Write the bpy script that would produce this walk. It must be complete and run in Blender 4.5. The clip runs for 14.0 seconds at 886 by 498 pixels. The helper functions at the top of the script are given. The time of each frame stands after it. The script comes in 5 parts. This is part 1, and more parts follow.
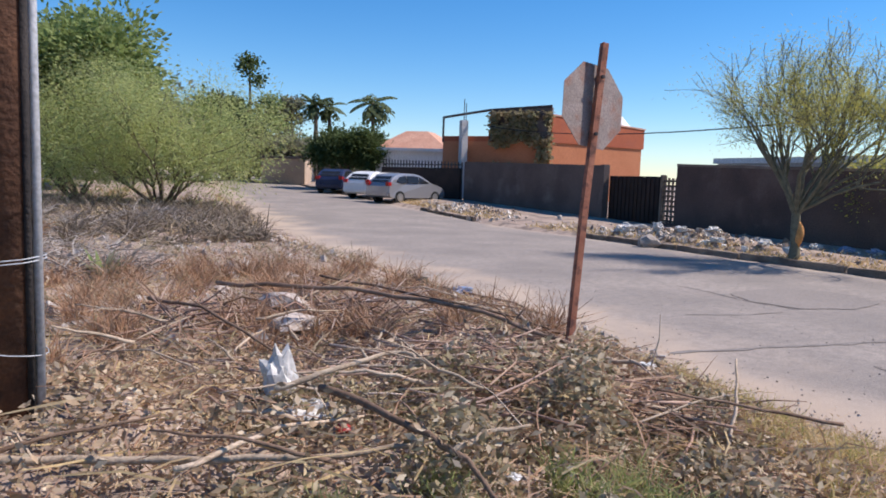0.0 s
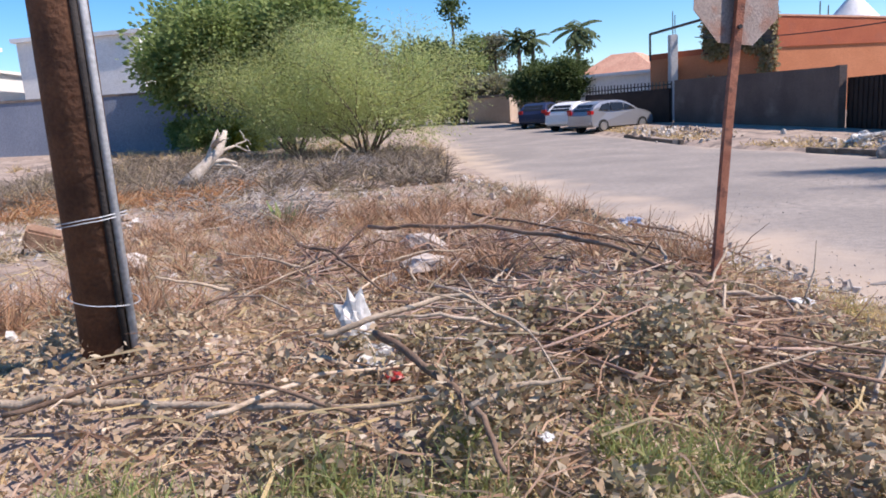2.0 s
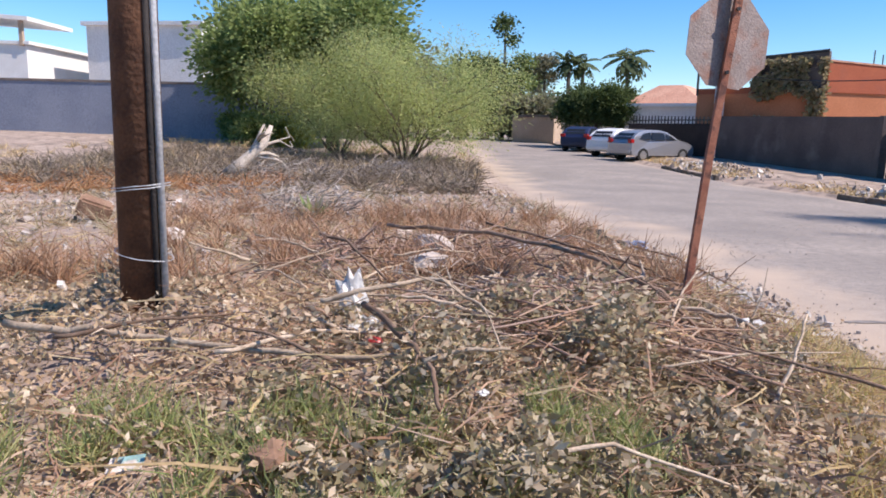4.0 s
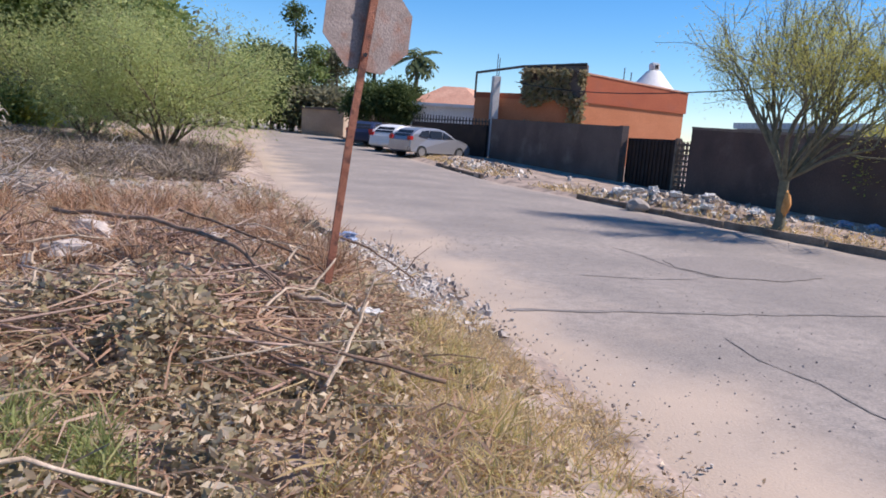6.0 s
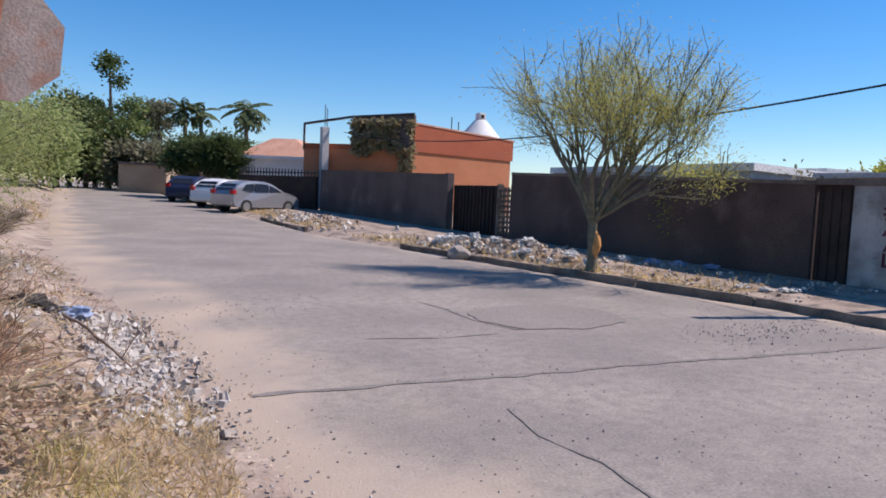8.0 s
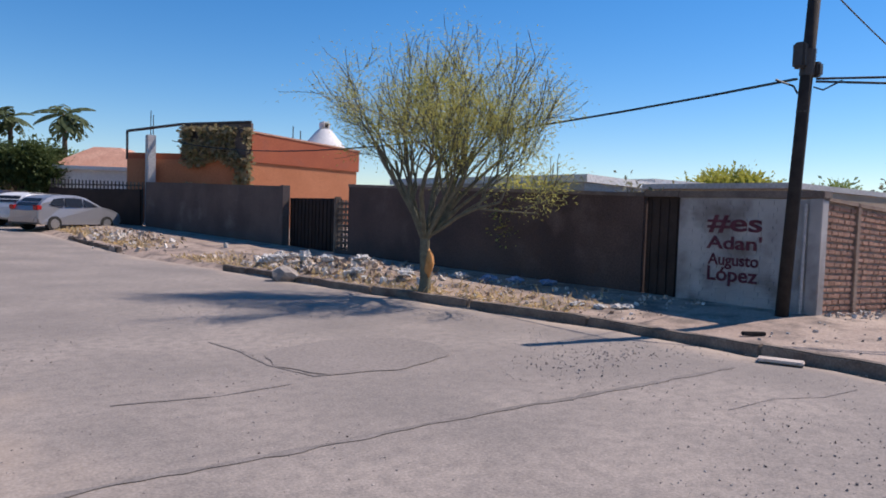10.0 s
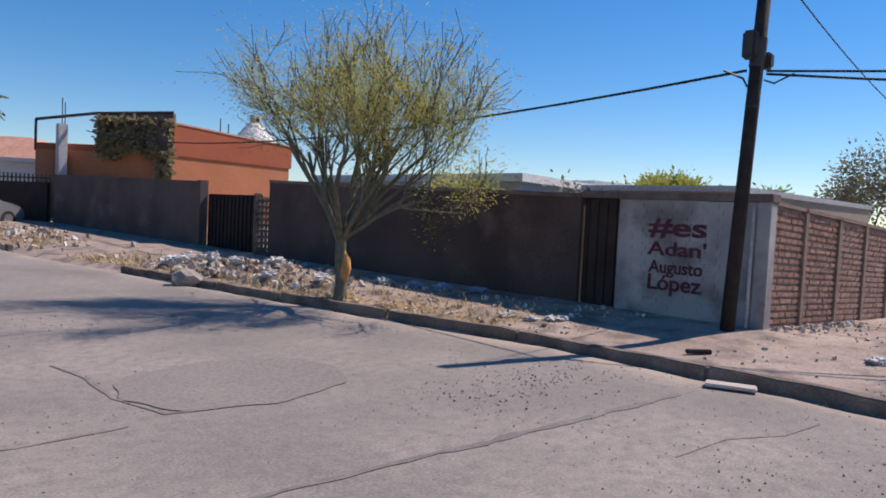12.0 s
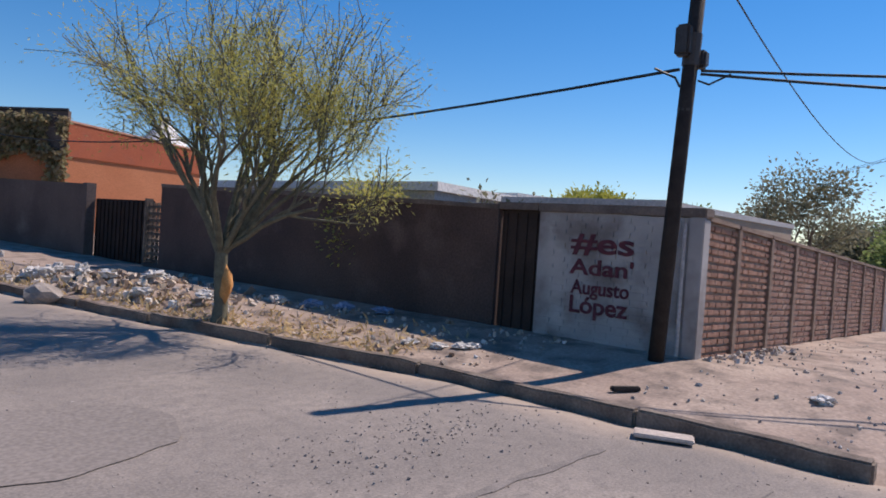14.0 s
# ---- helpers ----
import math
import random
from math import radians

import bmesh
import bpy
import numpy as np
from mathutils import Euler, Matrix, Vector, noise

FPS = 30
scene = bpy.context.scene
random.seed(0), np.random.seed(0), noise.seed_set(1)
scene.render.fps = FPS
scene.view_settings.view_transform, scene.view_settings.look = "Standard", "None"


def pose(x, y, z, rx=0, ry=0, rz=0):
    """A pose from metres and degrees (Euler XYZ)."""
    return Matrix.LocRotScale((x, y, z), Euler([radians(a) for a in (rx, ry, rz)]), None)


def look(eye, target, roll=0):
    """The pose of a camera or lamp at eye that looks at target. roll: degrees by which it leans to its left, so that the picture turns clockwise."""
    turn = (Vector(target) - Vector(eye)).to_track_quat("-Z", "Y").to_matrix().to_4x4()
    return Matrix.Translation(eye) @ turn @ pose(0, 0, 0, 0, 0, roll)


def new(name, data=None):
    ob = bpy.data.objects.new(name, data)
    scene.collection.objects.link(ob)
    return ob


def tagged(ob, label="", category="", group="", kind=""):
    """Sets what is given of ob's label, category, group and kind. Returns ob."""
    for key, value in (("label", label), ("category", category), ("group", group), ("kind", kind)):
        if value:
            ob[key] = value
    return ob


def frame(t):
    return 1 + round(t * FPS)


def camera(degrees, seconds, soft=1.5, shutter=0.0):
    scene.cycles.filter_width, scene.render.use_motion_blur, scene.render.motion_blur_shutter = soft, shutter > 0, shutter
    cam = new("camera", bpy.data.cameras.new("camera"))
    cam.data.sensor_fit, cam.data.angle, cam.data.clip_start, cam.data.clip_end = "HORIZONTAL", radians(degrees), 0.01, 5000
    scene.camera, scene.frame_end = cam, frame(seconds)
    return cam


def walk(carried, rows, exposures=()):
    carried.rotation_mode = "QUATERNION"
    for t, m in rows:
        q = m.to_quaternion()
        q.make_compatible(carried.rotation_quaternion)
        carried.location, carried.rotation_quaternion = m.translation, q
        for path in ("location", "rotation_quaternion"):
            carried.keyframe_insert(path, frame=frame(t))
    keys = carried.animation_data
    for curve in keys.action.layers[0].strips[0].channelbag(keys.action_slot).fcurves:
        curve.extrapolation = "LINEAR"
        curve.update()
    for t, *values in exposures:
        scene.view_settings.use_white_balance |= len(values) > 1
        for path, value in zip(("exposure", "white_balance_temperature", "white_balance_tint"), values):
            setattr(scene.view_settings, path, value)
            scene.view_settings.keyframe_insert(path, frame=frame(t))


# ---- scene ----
cam = camera(64.7, 14.0, soft=1.8)
PATH = [
    (0, (1.13, -0.01, 1.587), (1.839, 1.851, 1.386), 1.9),
    (0.5, (1.42, 0.006, 1.551), (2.11, 1.846, 1.172), 0.1),
    (1, (1.62, 0.156, 1.517), (2.297, 1.997, 1.124), -0.3),
    (1.5, (1.772, 0.226, 1.509), (2.231, 2.135, 1.121), -1.8),
    (2, (1.90, 0.128, 1.534), (1.991, 2.091, 1.162), -3.9),
    (4.5, (2.312, -0.464, 1.504), (2.341, 1.509, 1.176), 2.4),
    (5, (2.621, -0.432, 1.472), (2.923, 1.52, 1.156), 3.9),
    (5.5, (2.983, -0.35, 1.456), (3.488, 1.56, 1.145), 4.5),
    (6, (3.283, -0.267, 1.467), (3.827, 1.631, 1.147), 4.4),
    (6.5, (3.537, -0.038, 1.464), (4.137, 1.847, 1.166), 4.9),
    (7, (3.862, 0.121, 1.462), (4.643, 1.952, 1.261), 3.8),
    (9.5, (5.197, 0.949, 1.563), (6.313, 2.604, 1.452), 2.2),
    (10, (5.559, 1.134, 1.603), (6.828, 2.677, 1.496), 1.9),
    (10.5, (5.807, 1.329, 1.586), (7.079, 2.869, 1.482), 1.9),
    (11, (6.049, 1.536, 1.603), (7.413, 2.995, 1.508), 2.3),
    (11.5, (6.417, 1.689, 1.613), (7.787, 3.143, 1.509), 2.4),
    (12, (6.676, 1.841, 1.591), (8.065, 3.276, 1.494), 2.8),
    (12.5, (7.005, 1.979, 1.615), (8.545, 3.253, 1.541), 3.5),
    (13, (7.356, 2.111, 1.616), (8.909, 3.369, 1.544), 3.9),
    (13.5, (7.633, 2.334, 1.597), (9.181, 3.599, 1.536), 3.7),
    (14, (7.943, 2.511, 1.596), (9.469, 3.803, 1.547), 3.8),
]
walk(cam, [(t, look(eye, target, roll)) for t, eye, target, roll in PATH],
     exposures=[(0, 0.27, 6300, 15), (2, 0.53, 6330, 16), (4.5, 0.49, 6360, 16), (6.5, 0.28, 6220, 16), (9.5, 0.07, 6400, 17), (14, -0.05, 6480, 18)])

# ---- daylight ----
SUN_EL, SUN_AZ = radians(50), Vector((0.955, -0.295, 0)).normalized()
world = bpy.data.worlds.new("sky")
scene.world = world
world.use_nodes = True
wn = world.node_tree.nodes
sky = wn.new("ShaderNodeTexSky")
sky.sky_type, sky.sun_disc = "NISHITA", False
sky.sun_elevation, sky.sun_rotation = SUN_EL, math.atan2(SUN_AZ.x, SUN_AZ.y)
sky.air_density, sky.dust_density, sky.ozone_density = 1.0, 0.0, 5.0
deep = wn.new("ShaderNodeHueSaturation")
deep.inputs["Saturation"].default_value, deep.inputs["Value"].default_value = 1.3, 1.22
world.node_tree.links.new(sky.outputs[0], deep.inputs["Color"])
world.node_tree.links.new(deep.outputs[0], wn["Background"].inputs[0])
wn["Background"].inputs[1].default_value = 0.1
sun = new("sun", bpy.data.lights.new("sun", "SUN"))
sun.data.energy, sun.data.angle, sun.data.color = 5.0, radians(0.5), (1.0, 0.905, 0.80)
to_sun = SUN_AZ * math.cos(SUN_EL) + Vector((0, 0, math.sin(SUN_EL)))
sun.matrix_world = look(to_sun * 50, (0, 0, 0))


# ---- materials ----
def mat(name, a, b, scale=3.0, rough=0.9, bump=0.2, fine=60.0, metal=0.0, island=None, spot=None, bump_scale=None, objrand=0.0, translucent=0.0, dust=None):
    """Two colours mixed by coarse and fine noise; island: colours picked piece by piece; spot: a third, patchy colour."""
    m = bpy.data.materials.new(name)
    m.use_nodes = True
    nt = m.node_tree
    n, l = nt.nodes, nt.links
    p = n["Principled BSDF"]
    tc = n.new("ShaderNodeTexCoord")
    geo = n.new("ShaderNodeNewGeometry")
    def noisy(s, detail=6):
        q = n.new("ShaderNodeTexNoise")
        q.inputs["Scale"].default_value, q.inputs["Detail"].default_value = s, detail
        l.new(geo.outputs["Position"], q.inputs["Vector"])
        return q.outputs["Fac"]
    def ramp(src, stops):
        r = n.new("ShaderNodeValToRGB")
        while len(r.color_ramp.elements) < len(stops):
            r.color_ramp.elements.new(0.5)
        for e, (pos, c) in zip(r.color_ramp.elements, stops):
            e.position, e.color = pos, (*c, 1)
        l.new(src, r.inputs[0])
        return r.outputs[0]
    def mix(fac, x, y, mode="MIX"):
        q = n.new("ShaderNodeMix")
        q.data_type, q.blend_type = "RGBA", mode
        if isinstance(fac, float):
            q.inputs[0].default_value = fac
        else:
            l.new(fac, q.inputs[0])
        for sock, v in ((q.inputs[6], x), (q.inputs[7], y)):
            if isinstance(v, tuple):
                sock.default_value = (*v, 1)
            else:
                l.new(v, sock)
        return q.outputs[2]
    if island:
        k = len(island)
        col = ramp(geo.outputs["Random Per Island"], [(i / max(1, k - 1), c) for i, c in enumerate(island)])
    else:
        col = ramp(noisy(scale), [(0.35, a), (0.65, b)])
    if spot:
        c3, s3, lo, hi = spot
        col = mix(ramp(noisy(s3), [(lo, (0, 0, 0)), (hi, (1, 1, 1))]), col, c3)
    fine_v = ramp(noisy(fine, 8), [(0.3, (0.72, 0.72, 0.72)), (0.7, (1.12, 1.12, 1.12))])
    col = mix(1.0, col, fine_v, "MULTIPLY")
    if dust:
        at = n.new("ShaderNodeAttribute")
        at.attribute_name = "dust"
        col = mix(at.outputs["Fac"], col, dust)
    if objrand:
        oi = n.new("ShaderNodeObjectInfo")
        col = mix(1.0, col, ramp(oi.outputs["Random"], [(0, (1 - objrand,) * 3), (1, (1 + objrand,) * 3)]), "MULTIPLY")
    l.new(col, p.inputs["Base Color"])
    p.inputs["Roughness"].default_value, p.inputs["Metallic"].default_value = rough, metal
    p.inputs["Specular IOR Level"].default_value = 0.3
    if bump:
        bn = n.new("ShaderNodeBump")
        bn.inputs["Strength"].default_value, bn.inputs["Distance"].default_value = bump, 0.02
        l.new(noisy(bump_scale or fine, 6), bn.inputs["Height"])
        l.new(bn.outputs[0], p.inputs["Normal"])
    if translucent:
        tr = n.new("ShaderNodeBsdfTranslucent")
        l.new(col, tr.inputs[0])
        ms = n.new("ShaderNodeMixShader")
        ms.inputs[0].default_value = translucent
        l.new(p.outputs[0], ms.inputs[1])
        l.new(tr.outputs[0], ms.inputs[2])
        l.new(ms.outputs[0], n["Material Output"].inputs[0])
    return m


SOIL = mat("dry_soil", (0.36, 0.27, 0.215), (0.47, 0.37, 0.295), 0.7, fine=25, bump=0.8, bump_scale=9, spot=((0.21, 0.165, 0.135), 2.3, 0.47, 0.66))
ASPHALT = mat("dusty_asphalt", (0.26, 0.227, 0.20), (0.36, 0.308, 0.265), 0.6, fine=46, bump=0.22, bump_scale=55, spot=((0.225, 0.197, 0.176), 8.0, 0.42, 0.8), dust=(0.46, 0.36, 0.275))
PATCH = mat("old_patch", (0.25, 0.218, 0.192), (0.29, 0.25, 0.22), 0.5, fine=28, bump=0.09, bump_scale=45)
CRACK_AND_LINE = mat("crack_and_dark_line", (0.19, 0.168, 0.15), (0.28, 0.245, 0.22), 4, fine=60)
KERB = mat("kerb_concrete", (0.12, 0.092, 0.075), (0.24, 0.195, 0.155), 2.5, fine=40, bump=0.5, bump_scale=14, objrand=0.12)
BROWNWALL = mat("brown_render", (0.088, 0.060, 0.053), (0.135, 0.09, 0.075), 0.8, fine=30, bump=0.5, bump_scale=12, spot=((0.165, 0.118, 0.10), 1.3, 0.55, 0.75))
GREYWALL = mat("grey_brown_render", (0.11, 0.084, 0.076), (0.16, 0.122, 0.106), 0.7, fine=30, bump=0.4, bump_scale=12, spot=((0.24, 0.20, 0.18), 0.8, 0.58, 0.78))
WHITEWALL = mat("whitewashed_brick", (0.40, 0.378, 0.365), (0.53, 0.505, 0.485), 1.5, fine=140, bump=0.25, bump_scale=10, spot=((0.19, 0.16, 0.145), 1.3, 0.49, 0.70))
NEARBLACK = mat("near_black_brown", (0.03, 0.021, 0.018), (0.055, 0.036, 0.03), 2, rough=0.65, fine=40)
# the gate's colour, and the painted shade behind the railing
GATE_AND_SHADE = mat("rusty_black_gate_and_shade", (0.018, 0.012, 0.011), (0.035, 0.022, 0.019), 2, rough=0.7, fine=40)
CAP = mat("concrete_cap", (0.14, 0.11, 0.095), (0.24, 0.19, 0.16), 2.5, fine=35, bump=0.4)
BRICK = mat("fired_brick", (0.31, 0.165, 0.115), (0.42, 0.245, 0.175), 6, fine=70, bump=0.5, objrand=0.22)
BRICKISL = mat("fired_brick_mixed", (0, 0, 0), (1, 1, 1), 6, fine=70, bump=0.4, island=[(0.29, 0.155, 0.115), (0.41, 0.25, 0.185), (0.33, 0.18, 0.13), (0.45, 0.30, 0.23)])
MORTAR = mat("mortar", (0.27, 0.21, 0.175), (0.37, 0.30, 0.25), 5, fine=50, bump=0.5)
PIER = mat("pier_concrete", (0.25, 0.17, 0.13), (0.34, 0.25, 0.19), 3, fine=40, bump=0.4)
ORANGE = mat("orange_stucco", (0.37, 0.10, 0.05), (0.43, 0.125, 0.06), 0.6, fine=25, bump=0.3, bump_scale=20, spot=((0.33, 0.11, 0.07), 1.1, 0.55, 0.75))
ORANGELIGHT = mat("light_orange_stucco", (0.48, 0.18, 0.085), (0.54, 0.215, 0.105), 0.6, fine=25, bump=0.3, bump_scale=20)
WHITEP = mat("white_plaster", (0.76, 0.73, 0.69), (0.83, 0.81, 0.78), 0.8, fine=20, bump=0.2)
BLUEWALL = mat("blue_grey_paint", (0.19, 0.21, 0.27), (0.25, 0.27, 0.33), 0.5, fine=20, bump=0.2)
PALEGREY = mat("pale_grey_render", (0.48, 0.46, 0.45), (0.57, 0.55, 0.53), 0.5, fine=20, bump=0.2)
TAN = mat("tan_render", (0.42, 0.31, 0.22), (0.5, 0.38, 0.28), 0.6, fine=20, bump=0.2)
TILE = mat("clay_roof_tile", (0.55, 0.28, 0.19), (0.64, 0.36, 0.25), 1.5, fine=12, bump=0.4)
STEEL = mat("dark_steel", (0.06, 0.055, 0.055), (0.09, 0.08, 0.075), 3, rough=0.55, metal=0.5, fine=50)
RUST = mat("rusty_red_post", (0.30, 0.11, 0.065), (0.42, 0.17, 0.10), 8, rough=0.75, fine=90, bump=0.3, spot=((0.16, 0.07, 0.05), 14, 0.5, 0.65))
SIGNBACK = mat("weathered_sign_back", (0.25, 0.20, 0.175), (0.33, 0.265, 0.235), 6, rough=0.6, metal=0.25, fine=70, spot=((0.29, 0.15, 0.105), 9, 0.5, 0.72))
POLEWOOD = mat("creosoted_wood", (0.075, 0.036, 0.022), (0.15, 0.07, 0.038), 5, rough=0.85, fine=60, bump=0.6, bump_scale=30)
POLEDARK = mat("black_tarred_wood", (0.024, 0.02, 0.019), (0.045, 0.037, 0.033), 5, rough=0.85, fine=60, bump=0.5)
CONDUIT = mat("galvanised_conduit", (0.46, 0.46, 0.47), (0.56, 0.56, 0.57), 6, rough=0.5, metal=0.15, fine=50, bump=0.1)
CABLE = mat("black_cable", (0.02, 0.02, 0.02), (0.035, 0.035, 0.035), 6, rough=0.6, bump=0)
GREENBARK = mat("green_grey_bark", (0.13, 0.12, 0.085), (0.20, 0.185, 0.125), 9, fine=50, bump=0.4)
BARK = mat("brown_bark", (0.12, 0.085, 0.06), (0.2, 0.15, 0.11), 7, fine=50, bump=0.5)
RAWWOOD = mat("raw_orange_wood", (0.55, 0.25, 0.08), (0.66, 0.34, 0.13), 9, fine=50, bump=0.3)
DEADWOOD = mat("bleached_wood", (0.42, 0.35, 0.28), (0.58, 0.5, 0.42), 8, fine=50, bump=0.4)
STICK = mat("dry_stick", (0.42, 0.315, 0.22), (0.57, 0.45, 0.335), 8, fine=60, bump=0.3, objrand=0.25)
DEADPILE = mat("grey_dead_twigs", (0, 0, 0), (1, 1, 1), 8, fine=50, bump=0.2, island=[(0.22, 0.18, 0.15), (0.36, 0.31, 0.27), (0.5, 0.45, 0.4), (0.15, 0.12, 0.1)])
HEAPSTICK = mat("cut_stalks", (0, 0, 0), (1, 1, 1), 8, fine=60, bump=0.3, island=[(0.36, 0.23, 0.175), (0.48, 0.35, 0.28), (0.22, 0.135, 0.10), (0.56, 0.45, 0.37), (0.40, 0.25, 0.185), (0.28, 0.18, 0.13)])
DARKSTICK = mat("dark_dry_stick", (0.17, 0.105, 0.07), (0.27, 0.18, 0.125), 8, fine=60, bump=0.3, objrand=0.25)


def leafy(name, cols, t=0.25):
    return mat(name, (0, 0, 0), (1, 1, 1), 3, rough=0.7, bump=0, fine=20, island=cols, translucent=t)


PALO = leafy("palo_verde_leaves", [(0.44, 0.44, 0.12), (0.56, 0.53, 0.15), (0.66, 0.57, 0.14), (0.48, 0.48, 0.17)], 0.5)
MESQUITE = leafy("mesquite_leaves", [(0.36, 0.42, 0.14), (0.46, 0.51, 0.19), (0.54, 0.56, 0.24), (0.38, 0.44, 0.17)], 0.5)
DARKGREEN = leafy("dark_green_leaves", [(0.06, 0.09, 0.03), (0.10, 0.14, 0.045), (0.14, 0.18, 0.065)], 0.3)
MIDGREEN = leafy("mid_green_leaves", [(0.18, 0.25, 0.075), (0.26, 0.33, 0.11), (0.33, 0.39, 0.15)], 0.45)
YELLOWGREEN = leafy("yellow_green_leaves", [(0.36, 0.37, 0.06), (0.47, 0.45, 0.08), (0.40, 0.40, 0.10)], 0.4)
OLIVE = leafy("grey_olive_leaves", [(0.2, 0.2, 0.12), (0.28, 0.27, 0.17), (0.34, 0.32, 0.22)], 0.35)
VINE = leafy("half_dry_vine", [(0.30, 0.24, 0.12), (0.40, 0.31, 0.18), (0.30, 0.28, 0.13), (0.45, 0.35, 0.23)], 0.35)
PALMLEAF = leafy("palm_fronds", [(0.05, 0.08, 0.03), (0.09, 0.12, 0.05), (0.12, 0.15, 0.07)])
LITTER = leafy("dry_leaf_litter", [(0.32, 0.21, 0.125), (0.54, 0.39, 0.25), (0.24, 0.18, 0.105), (0.64, 0.50, 0.35), (0.44, 0.29, 0.17), (0.74, 0.62, 0.46), (0.29, 0.235, 0.12)], 0.3)
GREYLITTER = leafy("grey_wilted_leaves", [(0.24, 0.195, 0.10), (0.38, 0.32, 0.18), (0.52, 0.42, 0.27), (0.20, 0.165, 0.085), (0.63, 0.53, 0.39), (0.33, 0.25, 0.16)], 0.3)
REDLITTER = leafy("reddish_dry_stems", [(0.38, 0.22, 0.14), (0.50, 0.33, 0.22), (0.30, 0.17, 0.11), (0.60, 0.44, 0.32)], 0.25)
REDWEED = leafy("rusty_dry_weeds", [(0.40, 0.22, 0.125), (0.52, 0.32, 0.19), (0.31, 0.17, 0.10), (0.60, 0.42, 0.28)], 0.3)
STRAW = leafy("yellow_straw", [(0.58, 0.42, 0.20), (0.68, 0.52, 0.28), (0.48, 0.34, 0.18), (0.74, 0.6, 0.38)], 0.4)
DEADBRUSH = leafy("grey_dead_brush", [(0.17, 0.125, 0.09), (0.27, 0.21, 0.155), (0.36, 0.29, 0.22), (0.12, 0.09, 0.065), (0.24, 0.20, 0.12)], 0.2)
OCHRE = leafy("rusty_dead_brush", [(0.42, 0.19, 0.08), (0.52, 0.27, 0.12), (0.34, 0.16, 0.08), (0.58, 0.36, 0.18)], 0.3)
GRASS = leafy("green_grass", [(0.38, 0.36, 0.12), (0.54, 0.45, 0.17), (0.64, 0.51, 0.24), (0.46, 0.38, 0.14)], 0.45)
GREENGRASS = leafy("fresh_green_grass", [(0.27, 0.33, 0.11), (0.38, 0.42, 0.16), (0.52, 0.48, 0.22), (0.24, 0.29, 0.10)], 0.45)
GRAVEL = mat("pale_rubble", (0, 0, 0), (1, 1, 1), 3, fine=40, bump=0.4, island=[(0.34, 0.29, 0.25), (0.5, 0.45, 0.40), (0.62, 0.57, 0.52), (0.28, 0.22, 0.18)])
DARKGRAVEL = mat("road_grit", (0, 0, 0), (1, 1, 1), 3, fine=40, bump=0.3, island=[(0.16, 0.135, 0.12), (0.28, 0.24, 0.215), (0.48, 0.43, 0.385), (0.22, 0.19, 0.17), (0.40, 0.35, 0.31)])
TRASH = mat("mixed_litter", (0, 0, 0), (1, 1, 1), 3, rough=0.6, fine=20, bump=0.3, island=[(0.5, 0.42, 0.34), (0.78, 0.75, 0.70), (0.38, 0.29, 0.22), (0.58, 0.5, 0.42), (0.52, 0.42, 0.32), (0.24, 0.18, 0.14), (0.33, 0.25, 0.19), (0.62, 0.57, 0.51), (0.28, 0.21, 0.16), (0.40, 0.30, 0.23)])
BAG = mat("white_plastic_film", (0.68, 0.65, 0.61), (0.79, 0.76, 0.72), 7, rough=0.35, fine=30, bump=0.5, bump_scale=18, translucent=0.2)
BLUEBAG = mat("blue_plastic_film", (0.20, 0.27, 0.42), (0.36, 0.42, 0.55), 8, rough=0.35, fine=30, bump=0.3)
ROCK = mat("grey_rock", (0.30, 0.26, 0.23), (0.44, 0.39, 0.35), 4, fine=30, bump=0.6, bump_scale=12, objrand=0.2)
PALEROCK = mat("pale_broken_concrete", (0.5, 0.42, 0.36), (0.64, 0.55, 0.48), 4, fine=30, bump=0.6, bump_scale=12)
BLOCK = mat("adobe_block", (0.24, 0.14, 0.09), (0.32, 0.2, 0.13), 5, fine=30, bump=0.4)
BLACK = mat("lump_black", (0.02, 0.018, 0.017), (0.05, 0.045, 0.04), 9, fine=40, bump=0.6)
CARDBOARD = mat("printed_cardboard", (0.6, 0.53, 0.45), (0.68, 0.6, 0.52), 5, fine=30, bump=0.2, spot=((0.25, 0.4, 0.38), 9, 0.55, 0.6))
REDCAN = mat("red_lid", (0.3, 0.03, 0.03), (0.38, 0.05, 0.04), 5, rough=0.4, bump=0)
PAINTTEXT = mat("maroon_paint", (0.10, 0.03, 0.042), (0.16, 0.05, 0.065), 7, fine=40, bump=0.2)
SILVER = mat("silver_car_paint", (0.36, 0.36, 0.38), (0.40, 0.40, 0.42), 1, rough=0.3, metal=0.5, bump=0)
CARWHITE = mat("white_car_paint", (0.78, 0.78, 0.78), (0.82, 0.82, 0.82), 1, rough=0.3, bump=0)
CARBLUE = mat("dark_blue_car_paint", (0.02, 0.03, 0.07), (0.03, 0.04, 0.09), 1, rough=0.3, bump=0)
CARGLASS = mat("tinted_glass", (0.02, 0.022, 0.025), (0.025, 0.027, 0.03), 1, rough=0.08, bump=0)
TYRE = mat("tyre_rubber", (0.025, 0.025, 0.025), (0.04, 0.04, 0.04), 9, rough=0.9)
RIM = mat("alloy_rim", (0.5, 0.5, 0.5), (0.6, 0.6, 0.6), 4, rough=0.35, metal=0.8, bump=0)
TAILRED = mat("red_lamp_lens", (0.4, 0.02, 0.02), (0.45, 0.03, 0.03), 4, rough=0.2, bump=0)


